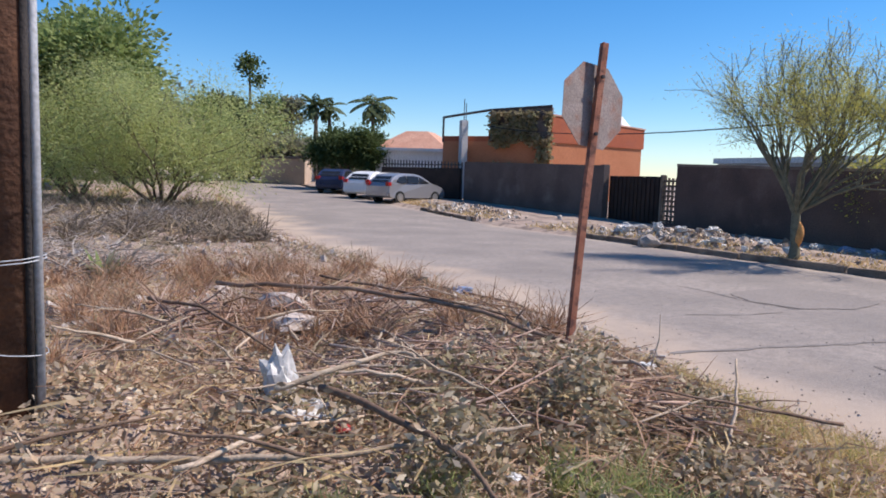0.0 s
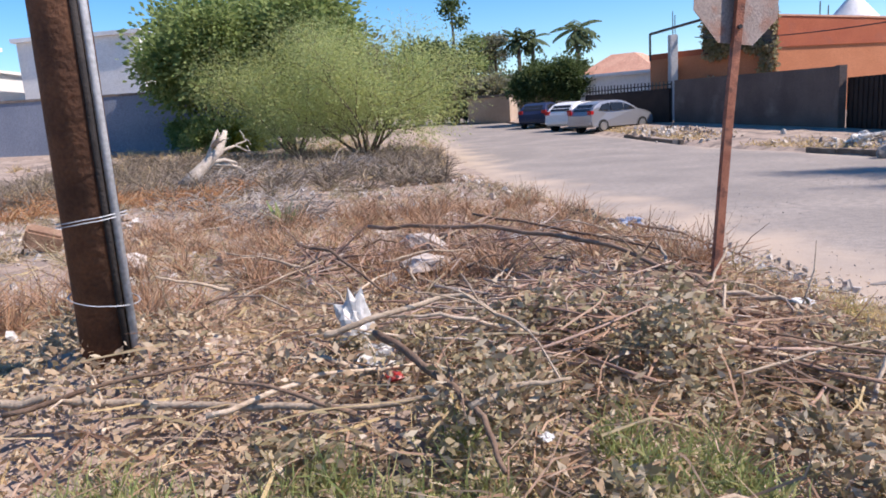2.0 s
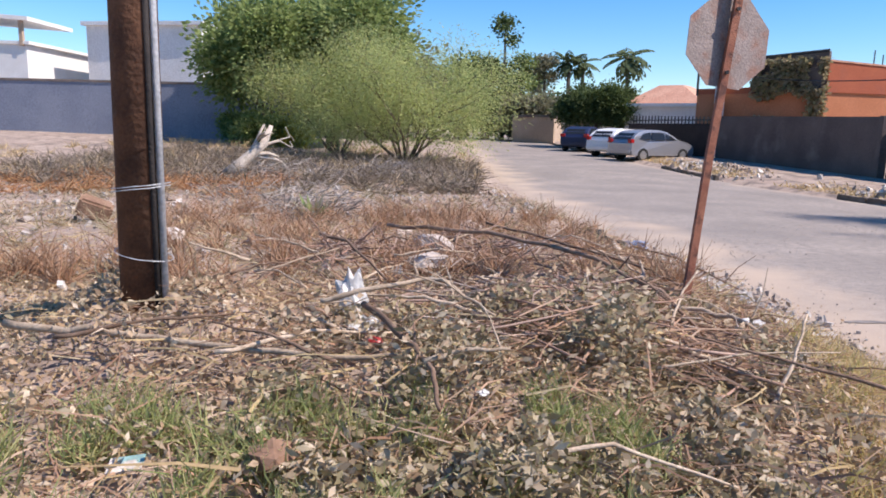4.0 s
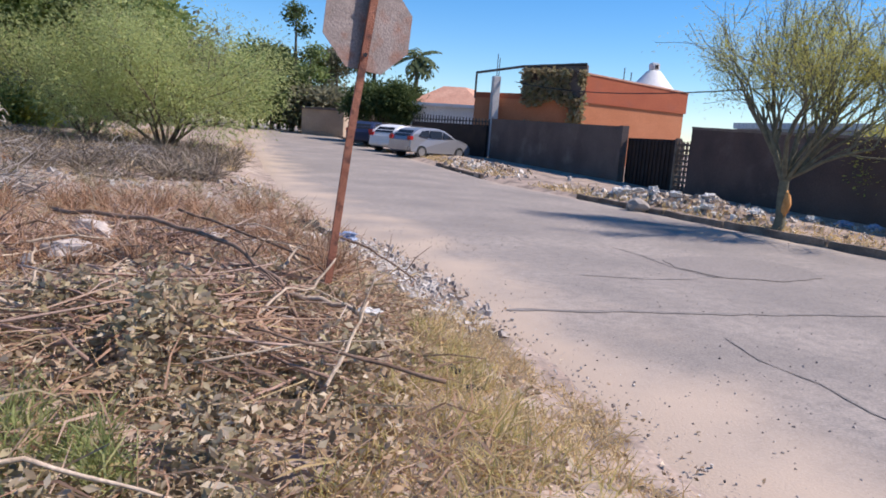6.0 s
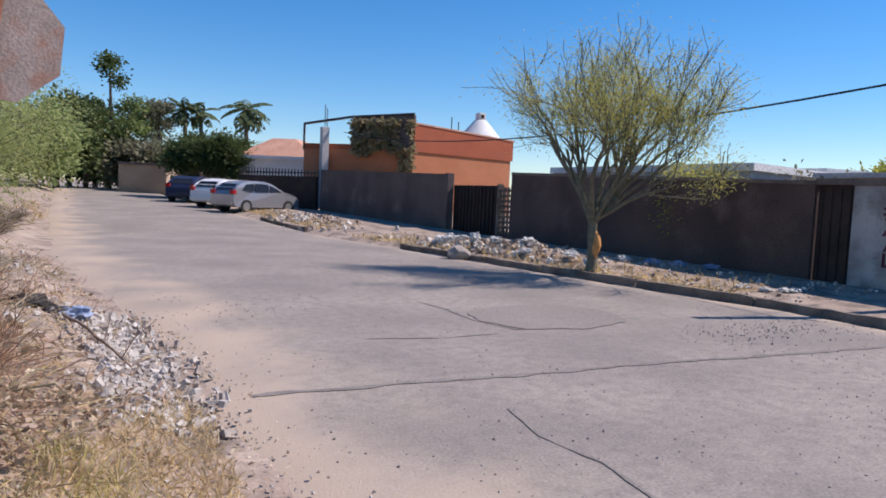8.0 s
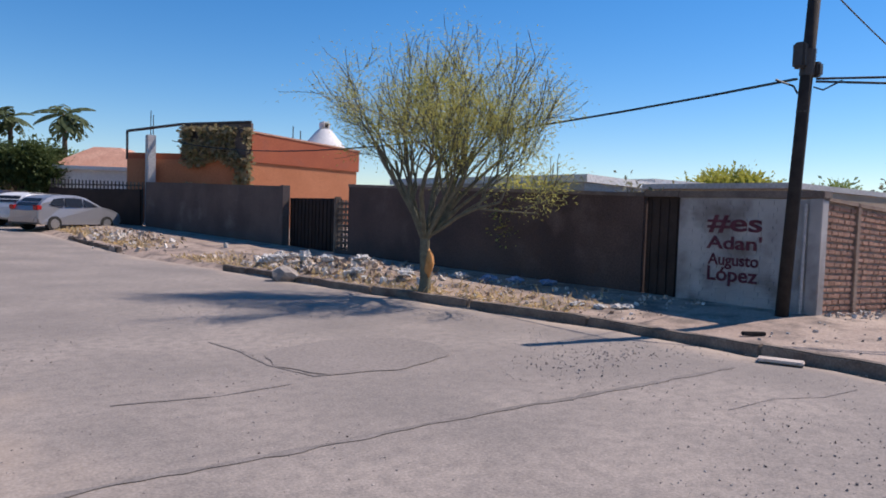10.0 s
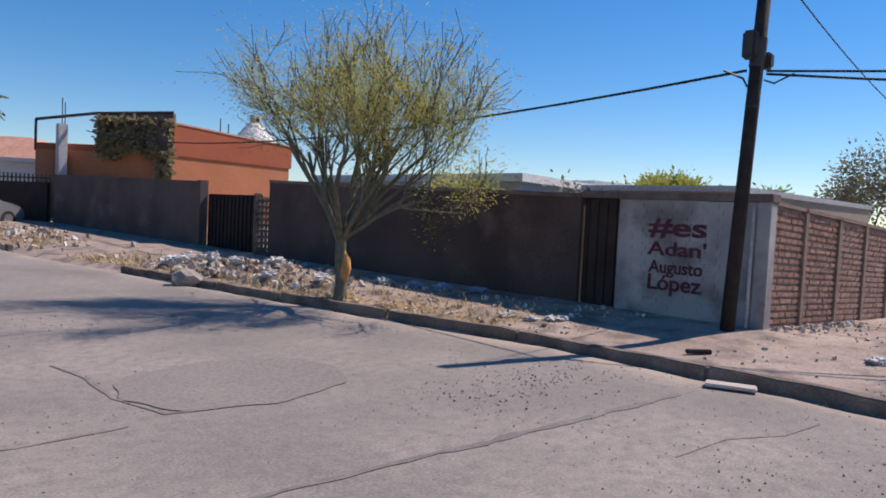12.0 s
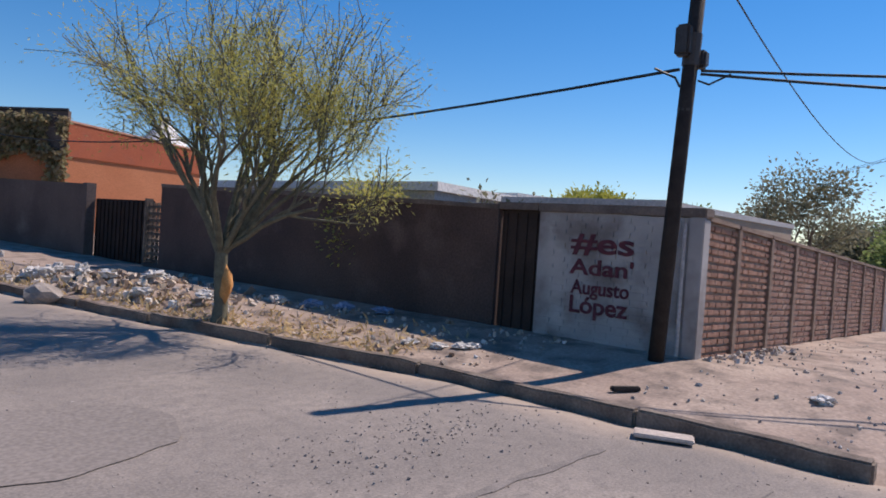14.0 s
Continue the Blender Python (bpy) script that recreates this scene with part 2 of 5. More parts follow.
# ---- mesh helpers ----
def mesh_object(name, verts, faces, material, parent=None, smooth=False, label=""):
    me = bpy.data.meshes.new(name)
    me.from_pydata(verts, [], faces)
    me.materials.append(material)
    if smooth:
        me.polygons.foreach_set("use_smooth", [True] * len(me.polygons))
    ob = new(name, me)
    if parent:
        ob.parent = parent
    if label:
        tagged(ob, label)
    return ob


def part(name, bm, material, parent=None, label="", smooth=False):
    bmesh.ops.recalc_face_normals(bm, faces=bm.faces)
    me = bpy.data.meshes.new(name)
    bm.to_mesh(me)
    bm.free()
    me.materials.append(material)
    if smooth:
        me.polygons.foreach_set("use_smooth", [True] * len(me.polygons))
    ob = new(name, me)
    if parent:
        ob.parent = parent
    if label:
        tagged(ob, label)
    return ob


def thing(name, label, category, group="", kind="", at=(0, 0, 0), rz=0.0):
    e = new(name)
    e.matrix_basis = pose(*at, 0, 0, rz)
    return tagged(e, label, category, group, kind)


def box(x0, x1, y0, y1, z0, z1, bevel=0.0, bm=None):
    bm = bm or bmesh.new()
    vs = bmesh.ops.create_cube(bm, size=1.0, matrix=Matrix.Translation(((x0 + x1) / 2, (y0 + y1) / 2, (z0 + z1) / 2)) @ Matrix.Diagonal((abs(x1 - x0), abs(y1 - y0), abs(z1 - z0), 1)))["verts"]
    if bevel:
        bmesh.ops.bevel(bm, geom=list({e for v in vs for e in v.link_edges}), offset=bevel, segments=2, affect="EDGES")
    return bm


def tube(points, radii, sides=8, bm=None, cap=True):
    """A round tube along points; radii: one number or one a point."""
    bm = bm or bmesh.new()
    pts = [Vector(p) for p in points]
    rs = radii if isinstance(radii, (list, tuple)) else [radii] * len(pts)
    rings, last = [], None
    for i, p in enumerate(pts):
        d = (pts[min(i + 1, len(pts) - 1)] - pts[max(i - 1, 0)]).normalized()
        u = d.orthogonal().normalized() if last is None else (last - d * last.dot(d)).normalized()
        last, v = u, d.cross(u)
        rings.append([bm.verts.new(p + (u * math.cos(a) + v * math.sin(a)) * rs[i]) for a in (2 * math.pi * k / sides for k in range(sides))])
    for a, b in zip(rings, rings[1:]):
        for k in range(sides):
            bm.faces.new((a[k], a[(k + 1) % sides], b[(k + 1) % sides], b[k]))
    if cap:
        bm.faces.new(rings[0][::-1])
        bm.faces.new(rings[-1])
    return bm


def prism(corners, z0, z1, bm=None):
    """A flat polygon (x, y) raised from z0 to z1; either may be a list, a height for each corner."""
    bm = bm or bmesh.new()
    k = len(corners)
    za = z0 if isinstance(z0, (list, tuple)) else [z0] * k
    zb = z1 if isinstance(z1, (list, tuple)) else [z1] * k
    lo = [bm.verts.new((x, y, z)) for (x, y), z in zip(corners, za)]
    hi = [bm.verts.new((x, y, z)) for (x, y), z in zip(corners, zb)]
    bm.faces.new(lo[::-1])
    bm.faces.new(hi)
    for i in range(k):
        j = (i + 1) % k
        bm.faces.new((lo[i], lo[j], hi[j], hi[i]))
    return bm


def wall_run(p, q, z0, z1, thick, bm=None):
    """A wall from p to q, its thickness to the right of the way from p to q."""
    a, b = Vector(p), Vector(q)
    d = (b - a).normalized()
    n = Vector((d.y, -d.x)) * thick
    za = list(z0) if isinstance(z0, tuple) else [z0, z0]
    zb = list(z1) if isinstance(z1, tuple) else [z1, z1]
    return prism([a, b, b + n, a + n], [za[0], za[1], za[1], za[0]], [zb[0], zb[1], zb[1], zb[0]], bm)


def lump(r, seed, flat=0.6, rough=0.35, sub=2, bm=None, at=(0, 0, 0)):
    bm = bm or bmesh.new()
    vs = bmesh.ops.create_icosphere(bm, subdivisions=sub, radius=1.0)["verts"]
    for v in vs:
        k = 1 + rough * noise.noise(v.co * 1.7 + Vector((seed * 3.1, seed, 0))) + rough * 0.5 * noise.noise(v.co * 4 + Vector((seed, 0, 7)))
        v.co = Vector((v.co.x * r * k, v.co.y * r * k, v.co.z * r * k * flat)) + Vector(at)
    return bm


def lerp_table(table, y):
    if y <= table[0][0]:
        return table[0][1]
    for (a, va), (b, vb) in zip(table, table[1:]):
        if y <= b:
            return va + (vb - va) * (y - a) / (b - a)
    return table[-1][1]


def smooth(a, b, x):
    t = min(1.0, max(0.0, (x - a) / (b - a)))
    return t * t * (3 - 2 * t)


# ---- the lie of the land ----
LEFT_EDGE = [(-30, 5.6), (0, 5.45), (2, 5.28), (7, 5.2), (9, 4.9), (16, 3.95), (30, 3.5), (62, 3.0), (140, 1.0)]
KERB_LINE = [(3.3, 13.92), (7, 13.92), (11, 13.25), (15, 12.65), (18, 12.36), (24, 11.5), (29.3, 11.2), (45, 10.3), (70, 9.4), (140, 8.0)]


def rise(y):
    return 0.022 * (min(max(y, 22), 60) - 22)


def ground_z(x, y):
    z, le, ke = rise(y), lerp_table(LEFT_EDGE, y), lerp_table(KERB_LINE, y)
    if x < le:
        s = smooth(0, 1.3, le - x)
        z += 0.27 * s + 0.05 * s * noise.noise((x * 0.8, y * 0.8, 0)) + 0.02 * s * noise.noise((x * 3, y * 3, 4))
        z += 0.10 * math.exp(-((x - 2.3) / 1.4) ** 2 - ((y - 2.9) / 1.2) ** 2) + 0.10 * math.exp(-((x - 3.7) / 0.7) ** 2 - ((y - 4.4) / 0.9) ** 2)
        z += 0.26 * math.exp(-((x - 0.45) / 0.7) ** 2 - ((y - 3.6) / 0.6) ** 2)
        z -= 0.03 * (1 - s)
        z += 0.022 * max(0.0, min(-x, 20)) * smooth(10, 30, y)
    elif x > ke:
        s = smooth(0, 2.6, x - ke) * smooth(1.5, 4.5, y)
        z += 0.22 * math.exp(-((x - ke - 1.3) / 0.9) ** 2 - ((y - 15.3) / 1.8) ** 2) + 0.15 * s + 0.02 * noise.noise((x * 0.9, y * 0.9, 2)) + smooth(0, 0.1, x - ke) * 0.07 * smooth(2.5, 3.6, y)
        z -= 0.042 * min(max(0.0, x - 16.6), 40) * smooth(9, 6, y)
    else:
        z -= 0.04
    return z


def axis(lo, a, b, hi, fine):
    near = list(np.arange(a, b, fine))
    far = [fine * 1.25 ** i for i in range(1, 60)]
    up, dn, out_up, out_dn = b, a, [], []
    for f in far:
        if up < hi:
            out_up.append(up)
            up += f
        if dn > lo:
            dn -= f
            out_dn.append(dn)
    return out_dn[::-1] + near + out_up


gx, gy = axis(-1500, -7, 22, 1500, 0.22), axis(-1500, -4, 26, 1500, 0.22)
gverts = [(x, y, ground_z(x, y)) for y in gy for x in gx]
nx = len(gx)
gfaces = [(j * nx + i, j * nx + i + 1, (j + 1) * nx + i + 1, (j + 1) * nx + i) for j in range(len(gy) - 1) for i in range(nx - 1)]
tagged(mesh_object("ground", gverts, gfaces, SOIL, smooth=True), "dry pinkish brown bare soil of a vacant lot", "ground", kind="structure")

rv, rf, steps, dusty = [], [], 34, []
ys = list(np.arange(-16, 30, 0.25)) + list(np.arange(30, 141, 1.5))
for y in ys:
    a = lerp_table(LEFT_EDGE, y) + 0.16 * noise.noise((y * 1.1, 3, 0)) + 0.06 * noise.noise((y * 5, 1, 0))
    b = (lerp_table(KERB_LINE, y) if y > 3.3 else 14.0 + 0.4 * (3.3 - y)) + 0.08 * noise.noise((y * 2, 8, 0))
    for i in range(steps + 1):
        f = i / steps
        x = a + (b - a) * f
        edge = min(f, 1 - f)
        dusty.append(max(smooth(1.5, 0.1, x - a + 0.9 * noise.noise((x * 1.1, y * 1.1, 6)) + 0.3 * noise.noise((x * 5, y * 5, 6))), 0.8 * smooth(0.7, 0.0, b - x + 0.4 * noise.noise((x * 1.3, y * 1.3, 9)))))
        rv.append((x, y, rise(y) + 0.012 * noise.noise((x * 0.5, y * 0.5, 0)) - (0.05 if edge == 0 else 0.0)))
k = steps + 1
rf = [(j * k + i, j * k + i + 1, (j + 1) * k + i + 1, (j + 1) * k + i) for j in range(len(ys) - 1) for i in range(steps)]
road = mesh_object("road", rv, rf, ASPHALT, smooth=True)
road.data.attributes.new("dust", "FLOAT", "POINT").data.foreach_set("value", dusty)
tagged(road, "worn grey asphalt street under pinkish dust", "road", kind="structure")

# ---- road marks: patch, dark line, cracks ----
def ribbon(name, pts, width, material, label, seed=1, lift=0.006):
    vs, fs = [], []
    rnd = random.Random(seed)
    fine = []
    for (ax, ay), (bx, by) in zip(pts, pts[1:]):
        m = max(2, int(math.hypot(bx - ax, by - ay) / 0.12))
        fine += [(ax + (bx - ax) * i / m, ay + (by - ay) * i / m) for i in range(m)]
    fine.append(pts[-1])
    for i, (x, y) in enumerate(fine):
        x2, y2 = fine[min(i + 1, len(fine) - 1)]
        x1, y1 = fine[max(i - 1, 0)]
        d = Vector((x2 - x1, y2 - y1)).normalized()
        n = Vector((-d.y, d.x)) * width * rnd.uniform(0.3, 1.0) * 0.5
        o = 0.5 * width * noise.noise((i * 0.25, seed, 0))
        z = rise(y) + 0.012 * noise.noise((x * 0.5, y * 0.5, 0)) + lift
        s = Vector((-d.y, d.x)) * o
        vs += [(x + n.x + s.x, y + n.y + s.y, z), (x - n.x + s.x, y - n.y + s.y, z)]
    fs = [(2 * i, 2 * i + 1, 2 * i + 3, 2 * i + 2) for i in range(len(fine) - 1)]
    tagged(mesh_object(name, vs, fs, material), label, "crack", kind="structure")


# narrow dark strip running straight across the road
ribbon("road_joint", [(5.5, 5.3), (8.0, 5.2), (9, 5.16), (10.9, 5.06), (12.9, 4.95)], 0.1, CRACK_AND_LINE, "dark straight line across the asphalt", 1)
ribbon("road_crack", [(7.1, 4.45), (6.98, 3.9), (7.06, 3.4), (6.98, 2.9), (7.04, 2.4), (6.96, 1.7)], 0.034, CRACK_AND_LINE, "dark crack in the asphalt", 3)
ribbon("road_crack", [(8.58, 9.0), (8.7, 8.3), (8.66, 7.6), (8.82, 6.95), (9.1, 6.9)], 0.05, CRACK_AND_LINE, "dark broken edge of an asphalt patch", 4)
ribbon("road_crack", [(7.0, 6.9), (7.8, 6.75), (8.5, 6.8)], 0.03, CRACK_AND_LINE, "dark crack in the asphalt", 5)
ribbon("road_crack", [(11.2, 4.1), (11.9, 4.05), (12.4, 3.8), (13.0, 3.75)], 0.018, CRACK_AND_LINE, "dark crack in the asphalt", 6)
pb = bmesh.new()
loop = []
for i in range(60):
    a = 2 * math.pi * i / 60
    x, y = 9.75 + 1.05 * math.cos(a) * (1 + 0.16 * noise.noise((math.cos(a) * 2, math.sin(a) * 2, 5))), 7.6 + 0.85 * math.sin(a) * (1 + 0.2 * noise.noise((math.cos(a) * 2, math.sin(a) * 2, 9)))
    loop.append(pb.verts.new((x, y, rise(y) + 0.012 * noise.noise((x * 0.5, y * 0.5, 0)) + 0.008)))
pb.faces.new(loop)
bmesh.ops.triangulate(pb, faces=pb.faces)
tagged(part("asphalt_patch", pb, PATCH), "darker grey worn repair patch in the asphalt", "patch", kind="structure")


# ---- kerb ----
def kerb_run(y0, y1, seed):
    k = thing("kerb", "low worn concrete kerb, chipped and dusty", "kerb", kind="structure")
    rnd, y = random.Random(seed), y0
    while y < y1 - 0.1:
        e = min(y + rnd.uniform(1.7, 2.8), y1)
        bm = box(-0.075, 0.075, 0, e - y - 0.008, -0.12, 0.13, 0.02)
        bmesh.ops.subdivide_edges(bm, edges=[d for d in bm.edges if abs(d.verts[0].co.y - d.verts[1].co.y) > 0.5], cuts=9)
        for v in bm.verts:
            if v.co.z > 0:
                v.co += Vector((0.012 * noise.noise(v.co * 5 + Vector((y, 0, 0))), 0, 0.022 * noise.noise(v.co * 3 + Vector((y, seed, 0)))))
        o = part("kerb_stone", bm, KERB, k)
        xa, xb = lerp_table(KERB_LINE, y), lerp_table(KERB_LINE, e)
        o.matrix_basis = pose(xa, y, rise(y) + rnd.uniform(-0.015, 0.01), 0, 0, -math.degrees(math.atan2(xb - xa, e - y)))
        y = e


kerb_run(3.3, 17.9, 1)
kerb_run(24.0, 29.3, 2)
kerb_run(36, 62, 3)

# ---- walls along the far side of the street ----
WX, CY = 16.63, 5.68
street_wall = thing("wall_street", "brown rendered brick boundary wall with a dark cap", "wall", kind="structure")
def wavy_wall(name, y0, y1, z1a, z1b, material, parent, x0=WX, thick=0.2, label=""):
    n = max(2, int(abs(y1 - y0) / 0.35))
    vs, fs = [], []
    for i in range(n + 1):
        f = i / n
        y = y0 + (y1 - y0) * f
        t = z1a + (z1b - z1a) * f + 0.03 * noise.noise((y * 0.9, 2, 0))
        vs += [(x0, y, -0.4), (x0 + 0.015 * noise.noise((y, 1, 0)), y, 1.0), (x0, y, t), (x0 + thick, y, t), (x0 + thick, y, -0.4)]
    for i in range(n):
        a, b = 5 * i, 5 * i + 5
        fs += [(a + j, a + j + 1, b + j + 1, b + j) for j in range(4)]
    fs += [(0, 4, 3, 2, 1), (5 * n, 5 * n + 1, 5 * n + 2, 5 * n + 3, 5 * n + 4)]
    return mesh_object(name, vs, fs, material, parent, label=label)
wavy_wall("render_panel", 8.8, 19.1, 2.02, 2.26, BROWNWALL, street_wall)
cap = wavy_wall("cap_course", 8.8, 19.1, 2.08, 2.32, CAP, street_wall, x0=WX - 0.02, thick=0.24)
for v in cap.data.vertices:
    v.co.z = v.co.z if v.co.z > 1.6 else 2.0 + (v.co.y - 8.64) * 0.0229
white_wall = thing("wall_painted", "whitewashed brick wall end with maroon painted lettering", "wall", kind="structure")
wavy_wall("painted_panel", CY + 0.16, 8.05, 1.98, 1.99, WHITEWALL, white_wall, label="whitewashed brick, peeling at the foot")
part("cap_course", box(WX - 0.04, WX + 0.26, CY - 0.05, 8.07, 1.985, 2.1, 0.015), CAP, white_wall)
part("corner_pier", box(WX - 0.03, WX + 0.2, CY - 0.03, CY + 0.16, -0.4, 1.985, 0.012), WHITEWALL, white_wall)
part("drain_pipe", tube([(WX - 0.05, CY + 0.2, 0.2), (WX - 0.05, CY + 0.2, 1.9)], 0.025, 8), PALEGREY, white_wall, "thin pale pipe")
# dark ribbed panel, set back, fills the gap between the brown and the white wall
recess = thing("dark_recess", "dark brown ribbed panel set back in the wall", "door", kind="structure")
part("door_leaf", box(WX + 0.1, WX + 0.15, 8.07, 8.78, -0.2, 2.0, 0.004), NEARBLACK, recess)
for k in range(4):
    part("door_rib", box(WX + 0.075, WX + 0.1, 8.14 + 0.18 * k, 8.17 + 0.18 * k, 0.2, 1.95, 0.004), NEARBLACK, recess)
part("lintel", box(WX - 0.02, WX + 0.22, 8.075, 8.795, 2.0, 2.11, 0.01), CAP, recess)


def lettering(words, y_left, y_right, z0, z1, parent):
    cu = bpy.data.curves.new("lettering", "FONT")
    cu.body, cu.extrude, cu.offset = words, 0.002, 0.022
    tmp = new("lettering_source", cu)
    bpy.context.view_layer.update()
    me = bpy.data.meshes.new_from_object(tmp.evaluated_get(bpy.context.evaluated_depsgraph_get()))
    bpy.data.objects.remove(tmp)
    me.materials.clear()
    me.materials.append(PAINTTEXT)
    xs, zs = [v.co.x for v in me.vertices], [v.co.y for v in me.vertices]
    sx, sz = (y_left - y_right) / (max(xs) - min(xs)), (z1 - z0) / (max(zs) - min(zs))
    for v in me.vertices:
        v.co = Vector((WX - 0.022 + v.co.z, y_left - (v.co.x - min(xs)) * sx, z0 + (v.co.y - min(zs)) * sz))
    o = new("painted_lettering", me)
    o.parent = parent
    tagged(o, "maroon painted letters")


lettering("#es", 7.50, 6.55, 1.40, 1.70, white_wall)
lettering("Adan'", 7.50, 6.54, 1.13, 1.36, white_wall)
lettering("Augusto", 7.46, 6.58, 0.80, 1.06, white_wall)
lettering("López", 7.46, 6.58, 0.52, 0.84, white_wall)

# gate between the two street walls
gate = thing("gate", "rusty black double metal gate standing closed between walls", "gate", kind="structure")
for k, (a, b) in enumerate(((19.95, 21.63), (21.65, 23.33))):
    leaf = part("gate_leaf", box(WX + 0.25, WX + 0.29, a, b, 0.12, 1.9, 0.005), GATE_AND_SHADE, gate)
    for j in range(7):
        yy = a + 0.1 + j * (b - a - 0.2) / 6
        part("gate_bar", box(WX + 0.22, WX + 0.25, yy - 0.02, yy + 0.02, 0.15, 1.88, 0.004), GATE_AND_SHADE, leaf)
part("gate_post", box(WX, WX + 0.2, 19.85, 19.94, -0.3, 1.95, 0.01), KERB, gate, "pale concrete post")
lat = bmesh.new()
for j in range(9):
    box(WX + 0.05, WX + 0.12, 19.12, 19.84, 0.35 + 0.17 * j, 0.42 + 0.17 * j, 0.0, lat)
for j in range(4):
    box(WX + 0.05, WX + 0.12, 19.15 + 0.2 * j, 19.2 + 0.2 * j, 0.33, 1.85, 0.0, lat)
part("lattice_block", lat, KERB, gate, "pale concrete lattice")
part("lattice_base", box(WX, WX + 0.2, 19.1, 19.84, -0.3, 0.33, 0.01), BROWNWALL, gate)

left_wall = thing("wall_left", "grey brown rendered boundary wall in shade", "wall", kind="structure")
part("wall_panel", wall_run((15.3, 34.4), (WX, 23.45), (-0.1, -0.4), (2.5, 2.3), -0.2), GREYWALL, left_wall)
part("end_pier", box(WX - 0.03, WX + 0.25, 23.35, 23.6, -0.4, 2.33, 0.01), GREYWALL, left_wall)

# ---- brick side wall with concrete piers ----
PIERS = [16.72, 18.03, 19.62, 21.1, 22.7, 24.25, 25.8, 27.5, 29.1, 30.7]
def fall(x):
    return -0.046 * (x - WX)
side = thing("wall_side", "unrendered fired brick wall between concrete piers", "wall", kind="structure")
for a, b in zip(PIERS, PIERS[1:]):
    part("mortar_bed", prism([(a, CY + 0.03), (b, CY + 0.03), (b, CY + 0.17), (a, CY + 0.17)], [fall(a) - 0.5, fall(b) - 0.5] + [fall(b) - 0.5, fall(a) - 0.5], [fall(a) + 1.96, fall(b) + 1.96, fall(b) + 1.96, fall(a) + 1.96]), MORTAR, side)
    part("cap_course", prism([(a - 0.05, CY - 0.03), (b, CY - 0.03), (b, CY + 0.22), (a - 0.05, CY + 0.22)], [fall(a) + 1.965, fall(b) + 1.965, fall(b) + 1.965, fall(a) + 1.965], [fall(a) + 2.02, fall(b) + 2.02, fall(b) + 2.02, fall(a) + 2.02]), PIER, side)
for x in PIERS[1:]:
    part("pier", box(x - 0.07, x + 0.07, CY - 0.035, CY + 0.2, fall(x) - 0.5, fall(x) + 1.96, 0.012), PIER, side)

# ---- orange house behind the wall ----
HC, HF, HO = Vector((20.05, 33.81)), Vector((15.63, 38.63)), Vector((27.34, 35.7))
house = thing("house", "orange stucco house with roof terrace and white cupola", "house", kind="structure")
HB1, HB2 = HO + Vector((-2, 8)), HF + Vector((5.5, 6))
part("wall", prism([HF, HC, HO, HB1, HB2], -0.2, [3.75, 3.75, 3.75, 3.75, 3.75]), ORANGELIGHT, house, "light orange stucco")
# upper band overhangs slightly, in a deeper orange than the lower wall
sd, fd = (HO - HC).normalized(), (HF - HC).normalized()
mid = HC + fd * 3.6
out = Vector((sd.y, -sd.x))
part("parapet", prism([HC + out * 0.08, HO + out * 0.08 + sd * 0.1, HO - out * 0.6 + sd * 0.1, HC - out * 0.6], 3.72, [5.15, 4.86, 4.86, 5.15]), ORANGE, house, "deep orange overhanging parapet")
part("coping", prism([HC + out * 0.12, HO + out * 0.12 + sd * 0.15, HO - out * 0.65 + sd * 0.15, HC - out * 0.65], [5.15, 4.86, 4.86, 5.15], [5.23, 4.94, 4.94, 5.23]), TILE, house)
part("terrace_wall", wall_run(tuple(mid), tuple(HC), (3.75, 3.75), (5.55, 5.62), -0.25), GREYWALL, house, "weathered grey brown terrace wall")
part("terrace_parapet", wall_run(tuple(HF), tuple(mid), 3.755, 4.05, -0.2), ORANGE, house)
part("terrace_beam", tube([(HF.x, HF.y, 5.12), (mid.x, mid.y, 5.5), (HC.x, HC.y, 5.66)], 0.07, 6), STEEL, house)
part("terrace_post", tube([(HF.x, HF.y, 3.7), (HF.x, HF.y, 5.15)], 0.06, 6), STEEL, house)
cp = HF + fd * -1.1
part("concrete_column", box(cp.x - 0.2, cp.x + 0.2, cp.y - 0.7, cp.y - 0.3, 0, 4.9, 0.02), PALEGREY, house)
for dx, h in ((0.0, 6.1), (0.12, 5.9)):
    part("rebar", tube([(cp.x + dx, cp.y - 0.5, 4.9), (cp.x + dx, cp.y - 0.5, h)], 0.025, 4), STEEL, house)
for f, h in ((0.45, 5.9), (0.52, 5.7)):
    rp = HC + (HO - HC) * f - out * 0.8
    part("rebar", tube([(rp.x, rp.y, 4.5), (rp.x, rp.y, h)], 0.03, 4), STEEL, house)
bm = bmesh.new()
rings = []
for r, z in ((1.55, 4.3), (1.45, 4.9), (1.1, 5.3), (0.72, 5.75), (0.42, 6.1), (0.36, 6.15)):
    rings.append([bm.verts.new((26.2 + r * math.cos(2 * math.pi * i / 24), 37.5 + r * math.sin(2 * math.pi * i / 24), z)) for i in range(24)])
for a, b in zip(rings, rings[1:]):
    for i in range(24):
        bm.faces.new((a[i], a[(i + 1) % 24], b[(i + 1) % 24], b[i]))
bm.faces.new(rings[-1])
cup = part("cupola", bm, WHITEP, house, "white plastered conical cupola", True)
part("chimney_cap", box(25.95, 26.45, 37.25, 37.75, 6.15, 6.6, 0.06), WHITEP, cup)
part("vent_hole", box(26.1, 26.3, 37.22, 37.25, 6.25, 6.48), NEARBLACK, cup)


